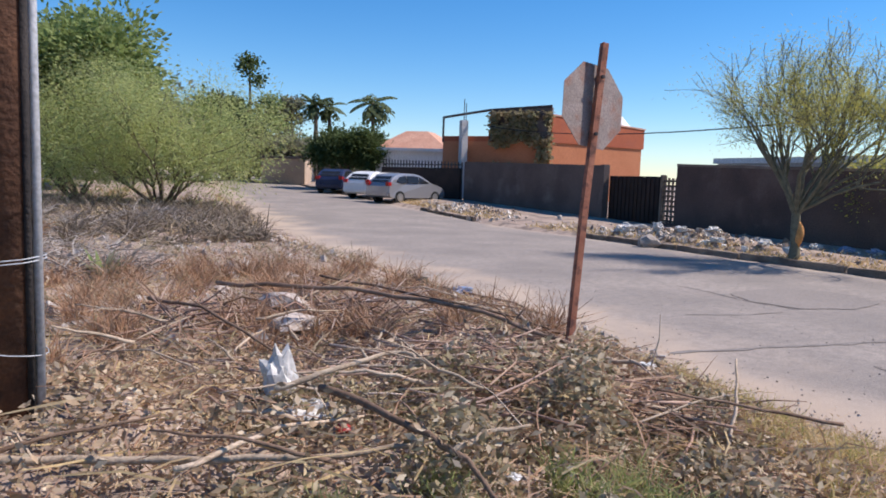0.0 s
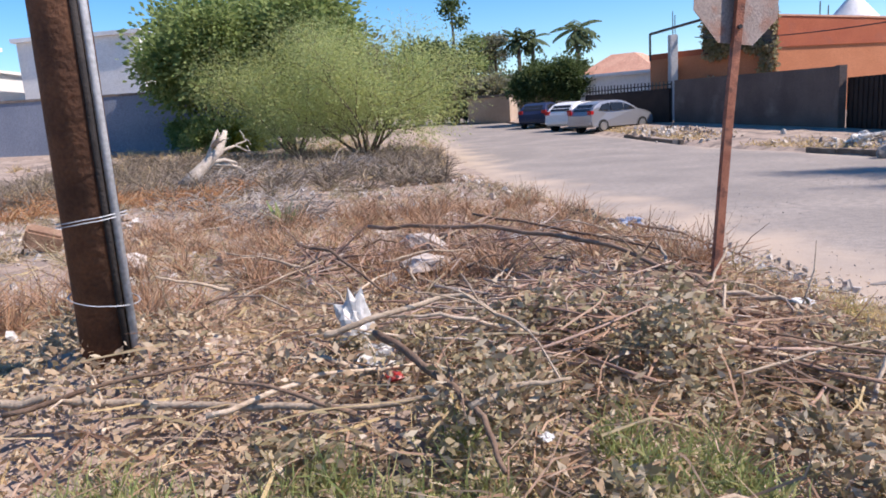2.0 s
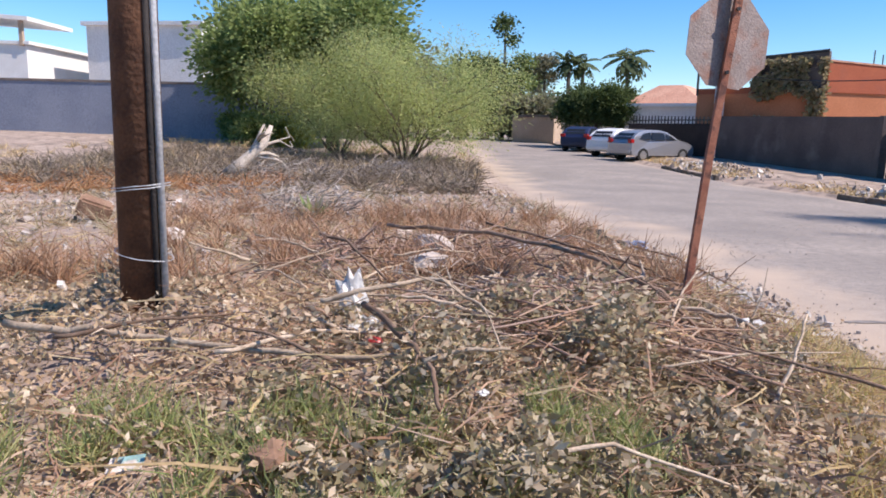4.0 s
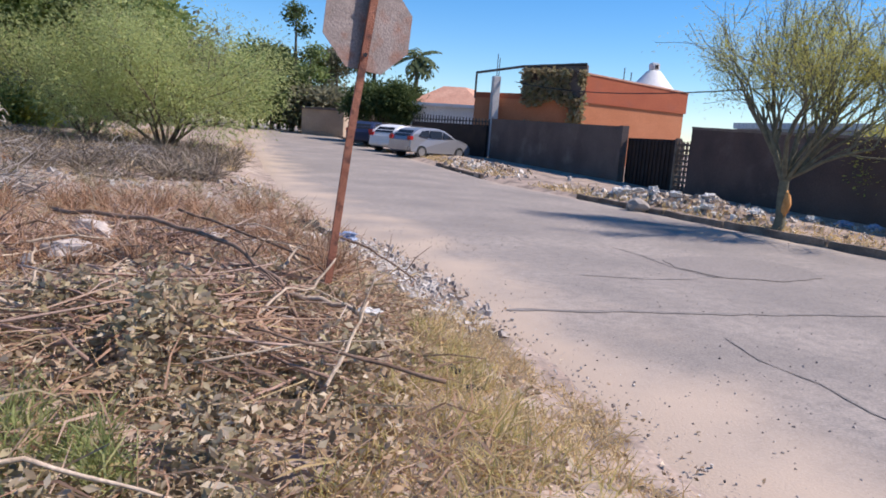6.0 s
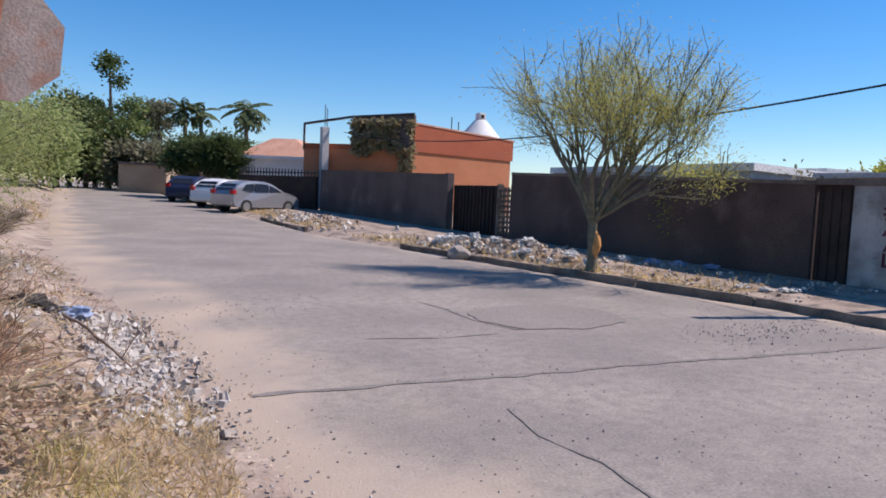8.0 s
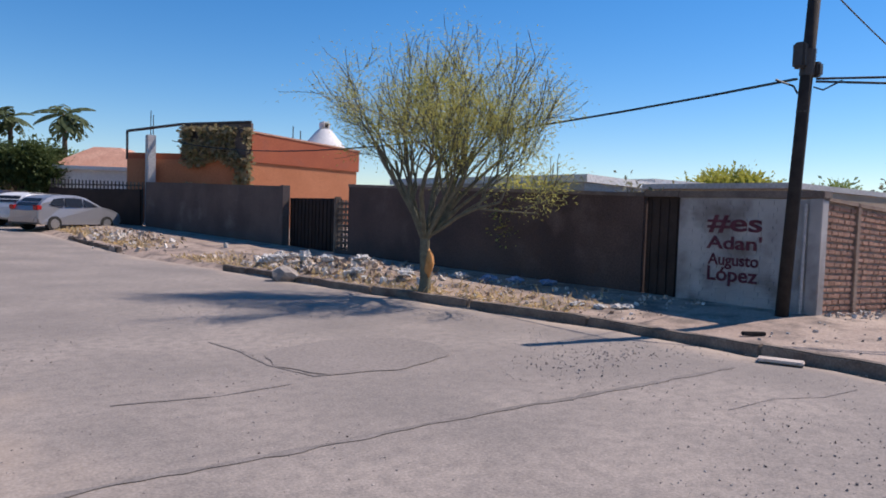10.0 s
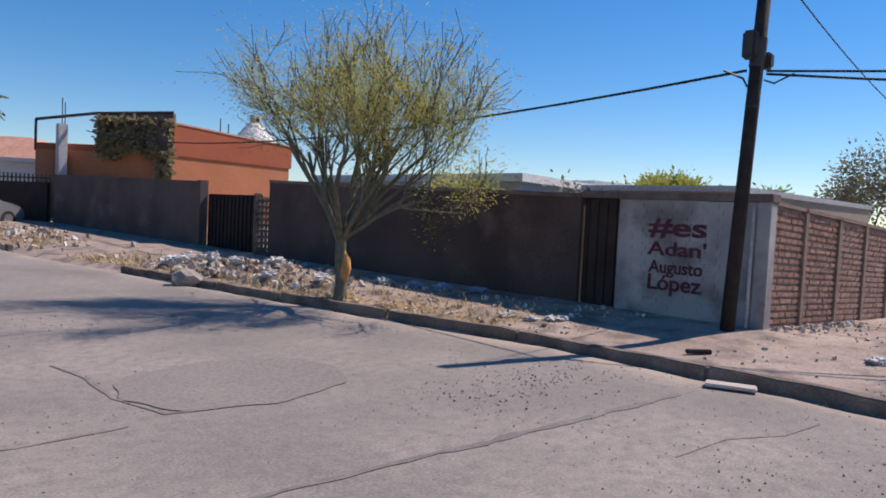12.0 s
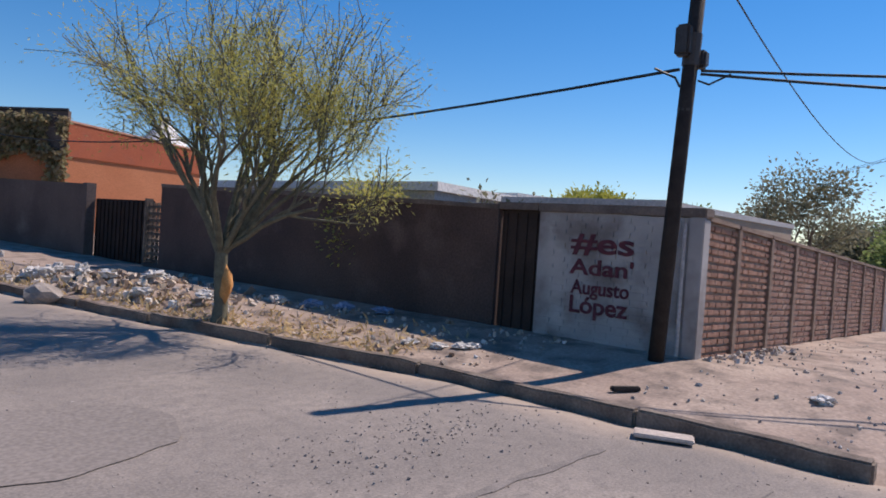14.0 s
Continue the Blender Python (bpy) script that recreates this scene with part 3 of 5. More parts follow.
# ---- plants ----
def leaf_mesh(name, centres, size, material, parent, seed, long=1.8, jitter=0.0, droop=0.0, label="", tri=False):
    """One mesh of many small folded leaves about the centres."""
    rng = np.random.default_rng(seed)
    c = np.asarray(centres, float)
    n = len(c)
    if jitter:
        c = c + rng.normal(0, jitter, (n, 3))
    d = rng.normal(0, 1, (n, 3))
    d[:, 2] = d[:, 2] * 0.6 - droop
    d /= np.linalg.norm(d, axis=1)[:, None]
    s = np.cross(d, rng.normal(0, 1, (n, 3)))
    s /= np.linalg.norm(s, axis=1)[:, None] + 1e-9
    k = size * rng.uniform(0.6, 1.4, (n, 1))
    v = np.stack([c, c + d * k * long * 0.5 + s * k * 0.5, c + d * k * long, c + d * k * long * 0.5 - s * k * 0.5], 1).reshape(-1, 3)
    if not tri:
        nrm = np.cross(d, s) * k * 0.18
        v[1::4] += nrm
        v[3::4] += nrm
    me = bpy.data.meshes.new(name)
    me.vertices.add(4 * n)
    me.vertices.foreach_set("co", v.ravel())
    me.loops.add(4 * n)
    me.loops.foreach_set("vertex_index", np.arange(4 * n, dtype=np.int32))
    me.polygons.add(n)
    me.polygons.foreach_set("loop_start", np.arange(0, 4 * n, 4, dtype=np.int32))
    me.polygons.foreach_set("loop_total", np.full(n, 4, dtype=np.int32))
    me.update(calc_edges=True)
    me.materials.append(material)
    o = new(name, me)
    if parent:
        o.parent = parent
    if label:
        tagged(o, label)
    return o


def grow(rnd, start, way, length, radius, level, bends, forks, segs, tips, spread=0.6, shrink=0.68, up=0.15, wob=0.16):
    pts, rs, p, d = [start], [radius], Vector(start), Vector(way).normalized()
    for i in range(bends):
        d = (d + Vector((rnd.gauss(0, wob), rnd.gauss(0, wob), rnd.gauss(0, wob * 0.6) + up * 0.25))).normalized()
        p = p + d * length / bends
        pts.append(p.copy())
        rs.append(radius * (1 - 0.55 * (i + 1) / bends))
        if level <= 1:
            tips.append((p.copy(), d.copy()))
    segs.append((pts, rs, level))
    if level == 0:
        return
    for k in range(forks):
        i = rnd.randint(max(1, bends // 2), bends)
        q = Vector((rnd.gauss(0, 1), rnd.gauss(0, 1), rnd.gauss(0, 0.6)))
        q = (d + (q - d * q.dot(d)).normalized() * rnd.uniform(0.5, 1.3) * spread + Vector((0, 0, up))).normalized()
        grow(rnd, pts[i], q, length * shrink * rnd.uniform(0.75, 1.15), rs[i] * 0.72, level - 1, bends, forks, segs, tips, spread, shrink, up, wob)


def make_tree(name, label, at, stems, length, radius, levels, forks, leaf, per_tip, leaf_mat, bark, seed, spread=0.6, shrink=0.68, up=0.15, jitter=0.2, lean=0.5, droop=0.0, long=1.8, category="tree", trunk=0.0, extra=(), bias=(0.0, 0.0)):
    rnd = random.Random(seed)
    t = thing(name, label, category, at=at)
    segs, tips = [], []
    base = Vector((0, 0, -0.1))
    top = base
    if trunk:
        top = Vector((rnd.uniform(-0.08, 0.08), rnd.uniform(-0.08, 0.08), trunk))
        segs.append(([base, base.lerp(top, 0.3) + Vector((0.03, 0, 0)), base.lerp(top, 0.7), top], [radius * 1.35, radius * 1.1, radius, radius * 0.95], 9))
    for k in range(stems):
        a = 2 * math.pi * (k + rnd.uniform(0, 0.6)) / stems
        way = Vector((math.cos(a) * lean + bias[0], math.sin(a) * lean + bias[1], 1))
        grow(rnd, top + Vector((math.cos(a), math.sin(a), 0)) * radius * 0.5, way, length * rnd.uniform(0.8, 1.15), radius * (0.6 if stems > 1 else 0.9), levels, 4, forks, segs, tips, spread, shrink, up)
    for way, ln in extra:
        grow(rnd, top, Vector(way), ln, radius * 0.5, levels, 4, forks, segs, tips, spread, shrink, 0.3)
    bm = bmesh.new()
    for pts, rs, lv in segs:
        tube(pts, [max(r, 0.006) for r in rs], 7 if lv > 2 else (5 if lv > 1 else 3), bm, cap=False)
    part("trunk", bm, bark, t, smooth=True)
    rng = np.random.default_rng(seed)
    c = np.array([p for p, d in tips])
    c = np.repeat(c, per_tip, axis=0) + rng.normal(0, jitter, (len(c) * per_tip, 3))
    leaf_mesh("crown", c, leaf, leaf_mat, t, seed, long=long, droop=droop)
    return t


def gz(x, y):
    return ground_z(x, y)


# palo verde at the kerb
palo = make_tree("palo_verde_tree", "sparse green-stemmed tree with a wounded trunk at the kerb", (13.5, 11.3, 0.12), 9, 1.75, 0.095, 3, 4, 0.012, 8, PALO, GREENBARK, 11,
                 spread=0.55, shrink=0.68, up=0.15, jitter=0.12, lean=0.6, trunk=1.0, droop=0.2, long=5.5, bias=(0.14, -0.14), extra=(((0.5, -0.75, 0.85), 1.85), ((0.2, -0.9, 0.95), 1.8), ((0.4, -0.9, 0.5), 1.8), ((0.15, 0.0, 1), 1.8), ((-0.1, 0.0, 1), 1.75), ((0.3, -0.35, 1), 1.75)))
wb = lump(1.0, 4, 1, 0.3, 2)
for v in wb.verts:
    v.co = Vector((v.co.x * 0.09 + 0.03, v.co.y * 0.11 - 0.07, v.co.z * 0.26 + 0.52))
part("bark_wound", wb, RAWWOOD, palo, "raw orange torn wood", True)

# feathery mesquite bush and taller trees on the far side of the lot
make_tree("mesquite_bush", "wide feathery pale green mesquite bush", (0.6, 24.8, gz(0.6, 24.8)), 11, 2.2, 0.1, 3, 3, 0.026, 34, MESQUITE, BARK, 5, spread=0.75, shrink=0.68, up=0.05, jitter=0.34, lean=0.85, droop=0.3, long=4.0, category="bush")
make_tree("mesquite_bush", "wide feathery pale green mesquite bush", (-2.2, 27.5, gz(-2.2, 27.5)), 8, 2.1, 0.09, 3, 3, 0.026, 30, MESQUITE, BARK, 6, spread=0.7, shrink=0.7, up=0.1, jitter=0.35, lean=0.7, droop=0.3, long=4.0, category="bush")
make_tree("shade_tree", "tall broad dark green tree behind the bush", (-3.6, 35, gz(-3.6, 35)), 4, 3.0, 0.28, 3, 4, 0.14, 34, MIDGREEN, BARK, 7, spread=0.75, shrink=0.7, up=0.15, jitter=0.5, lean=0.6, trunk=1.6)
make_tree("shade_tree", "tall broad dark green tree behind the bush", (-6.2, 33, gz(-6.2, 33)), 4, 2.1, 0.2, 3, 4, 0.13, 26, MIDGREEN, BARK, 8, spread=0.7, shrink=0.7, up=0.15, jitter=0.45, lean=0.6, trunk=1.2)
for x, y, s in ((-8.4, 34.6, 21), (-5.2, 32.0, 22), (-6.4, 31.4, 23)):
    make_tree("shrub", "small bright green leafy shrub by a wall", (x, y, gz(x, y)), 6, 0.8, 0.04, 2, 3, 0.09, 16, MIDGREEN if s != 22 else YELLOWGREEN, BARK, s, jitter=0.2, lean=0.6, category="bush")
make_tree("ficus_tree", "round clipped dark green tree by the street", (12.3, 48, rise(48)), 6, 1.3, 0.16, 3, 4, 0.11, 22, DARKGREEN, BARK, 31, spread=0.8, shrink=0.7, up=0.0, jitter=0.3, lean=0.9, trunk=1.5)
for i, (x, y, h) in enumerate(((1.0, 52, 2.3), (3.2, 60, 2.5), (-2, 46, 2.6), (4.0, 72, 2.6), (6.0, 70, 1.5), (9.0, 60, 1.2), (-6, 52, 2.6), (12, 80, 1.8), (17, 80, 1.9), (22, 82, 1.9), (27, 84, 1.7))):
    make_tree("street_tree", "green tree far along the street", (x, y, rise(y)), 4, h, 0.2, 2, 5, 0.2, 26, (MIDGREEN, DARKGREEN, OLIVE)[i % 3], BARK, 40 + i, spread=0.8, shrink=0.7, jitter=0.55, lean=0.6, trunk=0.8)


def palm(at, h, seed, r=2.0):
    rnd = random.Random(seed)
    t = thing("palm_tree", "tall palm with a grey trunk and arching fronds", "palm", "street palms", at=at)
    part("trunk", tube([(0, 0, -0.1), (0.1, 0, h * 0.5), (0.05, 0.1, h)], [0.24, 0.18, 0.16], 8), BARK, t, smooth=True)
    for k in range(22):
        a, e = rnd.uniform(0, 6.283), rnd.uniform(-0.5, 1.1)
        vs, fs, p, d = [], [], Vector((0.05, 0.1, h)), Vector((math.cos(a) * math.cos(e), math.sin(a) * math.cos(e), math.sin(e)))
        s = Vector((-math.sin(a), math.cos(a), 0))
        for i in range(9):
            w = 0.42 * math.sin(math.pi * (i + 0.6) / 9.4) * r / 2
            vs += [p + s * w - Vector((0, 0, w * 0.5)), p, p - s * w - Vector((0, 0, w * 0.5))]
            d = (d + Vector((0, 0, -0.16))).normalized()
            p = p + d * r / 8
        for i in range(8):
            fs += [(3 * i, 3 * i + 1, 3 * i + 3), (3 * i + 1, 3 * i + 2, 3 * i + 5)]
            fs += [(3 * i + 1, 3 * i + 4, 3 * i + 3)] if i % 2 else [(3 * i + 1, 3 * i + 5, 3 * i + 4)]
        mesh_object("frond", vs, fs, PALMLEAF, t)


palm((16.5, 58, rise(58)), 6.9, 1, 2.3)
palm((12.4, 62, rise(60)), 6.7, 2, 1.8)
palm((13.8, 63, rise(60)), 6.8, 3, 1.8)
palm((10.9, 70, rise(60)), 6.0, 4, 1.8)


def tiered_tree(at, h, seed, material, width=1.5):
    rnd = random.Random(seed)
    t = thing("tall_tree", "tall narrow tree of loose tiers far down the street", "tree", at=at)
    bm, c = tube([(0, 0, -0.1), (0.1, 0, h * 0.6), (0, 0, h)], [0.22, 0.14, 0.04], 7), []
    for k in range(15):
        z = h * rnd.uniform(0.28, 1.0)
        a, r = rnd.uniform(0, 6.283), width * (1.25 - z / h) * rnd.uniform(0.4, 1.3) + 0.2
        p = Vector((math.cos(a) * r, math.sin(a) * r, z + 0.3))
        tube([(0.05, 0, z - 0.3), p], [0.06, 0.02], 4, bm)
        for i in range(230):
            c.append(p + Vector((rnd.gauss(0, 0.42), rnd.gauss(0, 0.42), rnd.gauss(0, 0.3))))
    part("trunk", bm, BARK, t)
    leaf_mesh("crown", c, 0.16, material, t, seed)


tiered_tree((6.8, 62, rise(60)), 10.2, 1, DARKGREEN, 1.3)
tiered_tree((8.2, 63, rise(60)), 7.0, 2, MIDGREEN, 2.2)
tiered_tree((5.2, 64, rise(60)), 6.5, 3, DARKGREEN, 2.2)
tiered_tree((10.6, 64, rise(60)), 6.8, 4, OLIVE, 1.6)

# vine over the terrace wall
rng = np.random.default_rng(4)
vine = thing("vine", "half-dry vine hanging over the terrace wall", "vine")
n = 4200
f, zz = rng.uniform(-0.1, 3.5, n), 2.3 + 3.1 * rng.uniform(0, 1, n) ** 0.8
keep = np.array([noise.noise((a * 0.9, b * 0.8, 1)) > -0.22 + 0.12 * (4.0 - b) for a, b in zip(f, zz)])
f, zz = f[keep], zz[keep]
c = np.stack([HC.x + fd.x * f, HC.y + fd.y * f, zz], 1) + np.outer(rng.uniform(0.05, 0.4, len(f)), [-0.74, -0.67, 0])
leaf_mesh("foliage", c, 0.12, VINE, vine, 4, droop=0.6)

# trees behind the walls
make_tree("yellow_tree", "round yellow-green tree behind the wall", (43.5, 22.0, -0.5), 5, 1.6, 0.2, 3, 4, 0.13, 34, YELLOWGREEN, BARK, 51, spread=0.8, shrink=0.68, up=0.05, jitter=0.4, lean=0.8, trunk=1.6)
make_tree("yellow_tree", "round yellow-green tree behind the wall", (55, 22.5, -0.5), 5, 1.4, 0.2, 3, 4, 0.16, 20, MIDGREEN, BARK, 52, spread=0.8, shrink=0.68, up=0.05, jitter=0.4, lean=0.8, trunk=1.4)
make_tree("sparse_tree", "sparse grey-leaved tree behind the brick wall", (35, 9.0, -0.9), 5, 1.75, 0.13, 3, 3, 0.08, 8, OLIVE, BARK, 53, spread=0.7, shrink=0.72, up=0.12, jitter=0.25, lean=0.5, trunk=1.4)
for i, (x, y, h) in enumerate(((70, 8, 2.6), (82, 14, 3.2), (95, 6, 3.0), (62, 4, 1.8), (110, 18, 3.4), (78, 2, 2.4))):
    make_tree("far_tree", "green tree far beyond the brick wall", (x, y, -1.6), 5, h, 0.22, 2, 5, 0.17, 48, (MIDGREEN, OLIVE)[i % 2], BARK, 60 + i, spread=0.9, shrink=0.7, jitter=0.7, lean=0.8, trunk=0.6)
make_tree("shrub", "dry scrubby shrub behind the wall", (17.7, 12.6, 0.2), 6, 1.15, 0.04, 2, 4, 0.045, 16, PALO, GREENBARK, 71, jitter=0.22, lean=0.5, up=0.3, category="bush")
make_tree("shrub", "olive shrub showing over the wall", (17.6, 9.9, 0.2), 5, 1.15, 0.04, 2, 3, 0.06, 5, OLIVE, BARK, 72, jitter=0.15, lean=0.35, up=0.4, category="bush")


# ---- other buildings ----
def block_house(name, label, corners, z0, z1, wall_mat, roof_mat=None, rt=0.18, over=0.15, openings=()):
    h = thing(name, label, "house", kind="structure")
    part("wall", prism(corners, z0, z1), wall_mat, h)
    c = sum((Vector(p) for p in corners), Vector((0, 0))) / len(corners)
    top = [tuple(c + (Vector(p) - c) * (1 + over / (Vector(p) - c).length)) for p in corners]
    part("roof", prism(top, z1 + 0.003, z1 + rt), roof_mat or wall_mat, h)
    for x0, x1, y0, y1, a, b, m in openings:
        part("window", box(x0, x1, y0, y1, a, b, 0.01), m, h)
    return h


block_house("warehouse", "long pale grey flat-roofed building behind the wall", [(24, 13.5), (44, 12.5), (44, 22), (24, 22)], -1, 2.62, PALEGREY, WHITEP)
block_house("back_building", "low pale building behind the brick wall", [(20, 7.6), (28.5, 7.6), (28.5, 11.1), (20, 11.1)], -1, 2.3, TAN, PALEGREY, 0.12, 0.1)
block_house("shed", "low pale building with a flat slab roof", [(18.2, 11.5), (23, 12.5), (23, 20), (18.2, 19)], -0.3, 2.38, PALEGREY, WHITEP)
block_house("neighbour_house", "white house with a clay tile roof", [(13.6, 46), (17.6, 43.2), (21, 48), (16, 51)], 0, 3.3, WHITEP, WHITEP, 0.2, 0.4)
hip = [(13.4, 46), (17.6, 43.0), (21.2, 48), (16, 51.2)]
hc_ = Vector((17.0, 47.0))
hv = [(x, y, 3.505) for x, y in hip] + [(*(hc_ + (Vector(p) - hc_) * 0.3), 4.75) for p in hip]
tagged(mesh_object("house_roof", hv, [(0, 1, 5, 4), (1, 2, 6, 5), (2, 3, 7, 6), (3, 0, 4, 7), (4, 5, 6, 7), (3, 2, 1, 0)], TILE), "pinkish clay tiled hip roof", "roof", kind="structure")
block_house("corner_house", "tan rendered house wall in tree shade", [(7.2, 56), (10.2, 54), (12, 60), (8, 62)], 0, 2.7, TAN, CAP)
block_house("white_house", "tall white house with a pale flat roof edge", [(-22, 47.5), (-13.9, 46.2), (-13.9, 56), (-22, 57)], 0, 7.85, WHITEP, WHITEP, 0.25, 0.35)
bw = thing("wall_blue", "long blue-grey painted boundary wall", "wall", kind="structure")
part("wall_panel", wall_run((-45, 37.5), (-5.2, 36.2), (-0.5, -0.2), (3.7, 3.55), -0.22), BLUEWALL, bw)
part("cap_course", wall_run((-45, 37.46), (-5.15, 36.16), (3.7, 3.55), (3.82, 3.67), -0.3), CAP, bw)
ch = block_house("carport_house", "white house front with a raised porch roof", [(-40, 45), (-24.6, 45), (-24.6, 54), (-40, 54)], 0, 6.3, WHITEP, WHITEP, 0.2, 0.3)
part("porch_roof", prism([(-34, 44.6), (-24.2, 44.6), (-24.2, 50), (-34, 50)], [8.3, 7.7, 7.7, 8.3], [8.55, 7.95, 7.95, 8.55]), WHITEP, ch)
for px in (-33.5, -30.5, -27.5, -24.8):
    part("porch_post", box(px - 0.12, px + 0.12, 44.8, 45.04, 6.2, 8.32 - 0.6 * (px + 34) / 9.8, 0.01), TAN, ch)

# ---- vehicles ----
def suv(paint, label, at, rz):
    """A sport utility car along its own x, nose to +x."""
    t = thing("car", label, "car", at=at, rz=rz)
    prof = [(-2.12, 0.36), (-2.22, 0.6), (-2.2, 0.92), (-2.1, 1.1), (-1.92, 1.3), (-1.62, 1.5), (-1.25, 1.61), (-0.6, 1.66), (-0.1, 1.64), (0.3, 1.55), (0.75, 1.34), (1.1, 1.14), (1.6, 1.04), (1.98, 0.9), (2.18, 0.72), (2.22, 0.45), (2.1, 0.3), (-2.0, 0.3)]
    bm = bmesh.new()
    rows = []
    for y, k in ((-0.9, 0), (-0.86, 1), (0.86, 1), (0.9, 0)):
        ring = []
        for x, z in prof:
            tuck = 0.16 * max(0.0, z - 1.05) / 0.6
            inset = 0.03 if k == 0 else 0.0
            ring.append(bm.verts.new((x * (1 - inset * 0.6), math.copysign(abs(y) - tuck, y), z - (inset if z > 1.2 else 0))))
        rows.append(ring)
    for a, b in zip(rows, rows[1:]):
        for i in range(len(prof)):
            j = (i + 1) % len(prof)
            bm.faces.new((a[i], a[j], b[j], b[i]))
    bm.faces.new(rows[0][::-1])
    bm.faces.new(rows[-1])
    body = part("body", bm, paint, t)
    for s in (-1, 1):
        for pts in ([(-1.35, 1.46), (-1.6, 1.2), (-0.85, 1.14), (-0.85, 1.53)], [(-0.78, 1.53), (-0.78, 1.14), (0.1, 1.12), (0.1, 1.5)], [(0.17, 1.48), (0.17, 1.12), (0.92, 1.12), (0.5, 1.36)]):
            vs = [(x, s * (0.905 - 0.16 * max(0, z - 1.05) / 0.6), z) for x, z in pts] + [(x, s * (0.88 - 0.16 * max(0, z - 1.05) / 0.6), z) for x, z in pts]
            mesh_object("side_window", vs, [(0, 1, 2, 3), (7, 6, 5, 4), (0, 4, 5, 1), (1, 5, 6, 2), (2, 6, 7, 3), (3, 7, 4, 0)], CARGLASS, body)
        part("tail_lamp", box(-2.23, -2.0, s * 0.62, s * 0.9, 0.95, 1.16, 0.02), TAILRED, body)
        for x in (-1.38, 1.38):
            w = part("wheel", tube([(x, s * 0.72, 0.34), (x, s * 0.92, 0.34)], 0.35, 20), TYRE, t)
            part("rim", tube([(x, s * 0.9, 0.34), (x, s * 0.935, 0.34)], 0.22, 14), RIM, w)
    mesh_object("rear_window", [(-2.08, -0.66, 1.15), (-2.08, 0.66, 1.15), (-1.72, 0.58, 1.48), (-1.72, -0.58, 1.48)], [(0, 1, 2, 3)], CARGLASS, body)
    part("bumper", box(-2.33, -2.15, -0.85, 0.85, 0.4, 0.62, 0.04), paint, t)
    part("roof_rail", tube([(-1.4, 0.68, 1.69), (0.1, 0.68, 1.69)], 0.025, 6), STEEL, body)
    t.scale = (0.9, 0.95, 0.9)
    return t


suv(SILVER, "silver sport utility car parked beside the street", (12.15, 34.5, rise(34.5)), 26)
suv(CARWHITE, "white sport utility car parked behind the silver one", (11.6, 38.2, rise(38)), 40)
suv(CARBLUE, "dark blue car parked farther along the street", (10.6, 43.5, rise(43)), 60)

# railings and shade beyond the left wall
fence = thing("railing", "dark metal railing in front of the neighbouring house", "fence", kind="structure")
for i in range(26):
    f = i / 25
    x, y = 12.6 + 2.6 * f, 40.5 - 6.0 * f
    part("post", box(x - 0.03, x + 0.03, y - 0.03, y + 0.03, rise(y), rise(y) + 2.2, 0.004), STEEL, fence)
part("rail", wall_run((12.6, 40.5), (15.2, 34.5), 2.3, 2.36, 0.05), STEEL, fence)
# added solid panel: its near-black colour paints the deep shade behind the railing
part("base_wall", wall_run((12.6, 40.55), (15.2, 34.55), 0, 2.15, 0.12), GATE_AND_SHADE, fence, "near-black panel standing in for deep shade")

# white end fence beyond the brick wall
wf = thing("white_fence", "white painted metal fence at the wall end", "fence", kind="structure")
for i in range(7):
    x = 31.2 + 0.9 * i
    part("post", box(x - 0.05, x + 0.05, 5.6, 5.7, -0.9, 0.95 + fall(x) + 0.9, 0.01), WHITEP, wf)
for z in (0.1, 1.0):
    part("rail", prism([(31.2, 5.62), (36.7, 5.62), (36.7, 5.68), (31.2, 5.68)], [z + fall(31.2), z + fall(36.7)] * 1 + [z + fall(36.7), z + fall(31.2)], [z + 0.1 + fall(31.2), z + 0.1 + fall(36.7), z + 0.1 + fall(36.7), z + 0.1 + fall(31.2)]), WHITEP, wf)

# ---- utility poles and cables ----
pole = thing("utility_pole", "black tarred wooden utility pole leaning by the wall", "utility pole")
PB, PT = Vector((16.12, 5.95, 0.0)), Vector((16.08, 5.70, 5.35))
part("shaft", tube([PB, PB.lerp(PT, 0.5), PT], [0.098, 0.09, 0.084], 12), POLEDARK, pole, smooth=True)
CL = PB.lerp(PT, 0.67)
clampb = part("clamp", tube([PB.lerp(PT, 0.70), PB.lerp(PT, 0.77)], [0.1, 0.1], 10), STEEL, pole)
part("bracket", box(CL.x - 0.2, CL.x - 0.06, CL.y - 0.05, CL.y + 0.13, CL.z + 0.25, CL.z + 0.62, 0.03), STEEL, pole)
part("bracket", box(CL.x + 0.05, CL.x + 0.2, CL.y - 0.16, CL.y, CL.z + 0.15, CL.z + 0.36, 0.03), STEEL, pole)
part("band", tube([PB.lerp(PT, 0.60), PB.lerp(PT, 0.606)], 0.09, 10), STEEL, pole)
part("ground_wire", tube([PB.lerp(PT, 0.65) + Vector((-0.11, 0.05, 0)), CL + Vector((-0.15, 0.1, 0)), CL + Vector((-0.3, 0.3, 0.1))], 0.015, 4), CABLE, pole)
part("ground_wire", tube([PB.lerp(PT, 0.67) + Vector((0.08, -0.08, 0)), CL + Vector((0.12, -0.2, -0.05)), CL + Vector((0.25, -0.4, 0.08))], 0.015, 4), CABLE, pole)


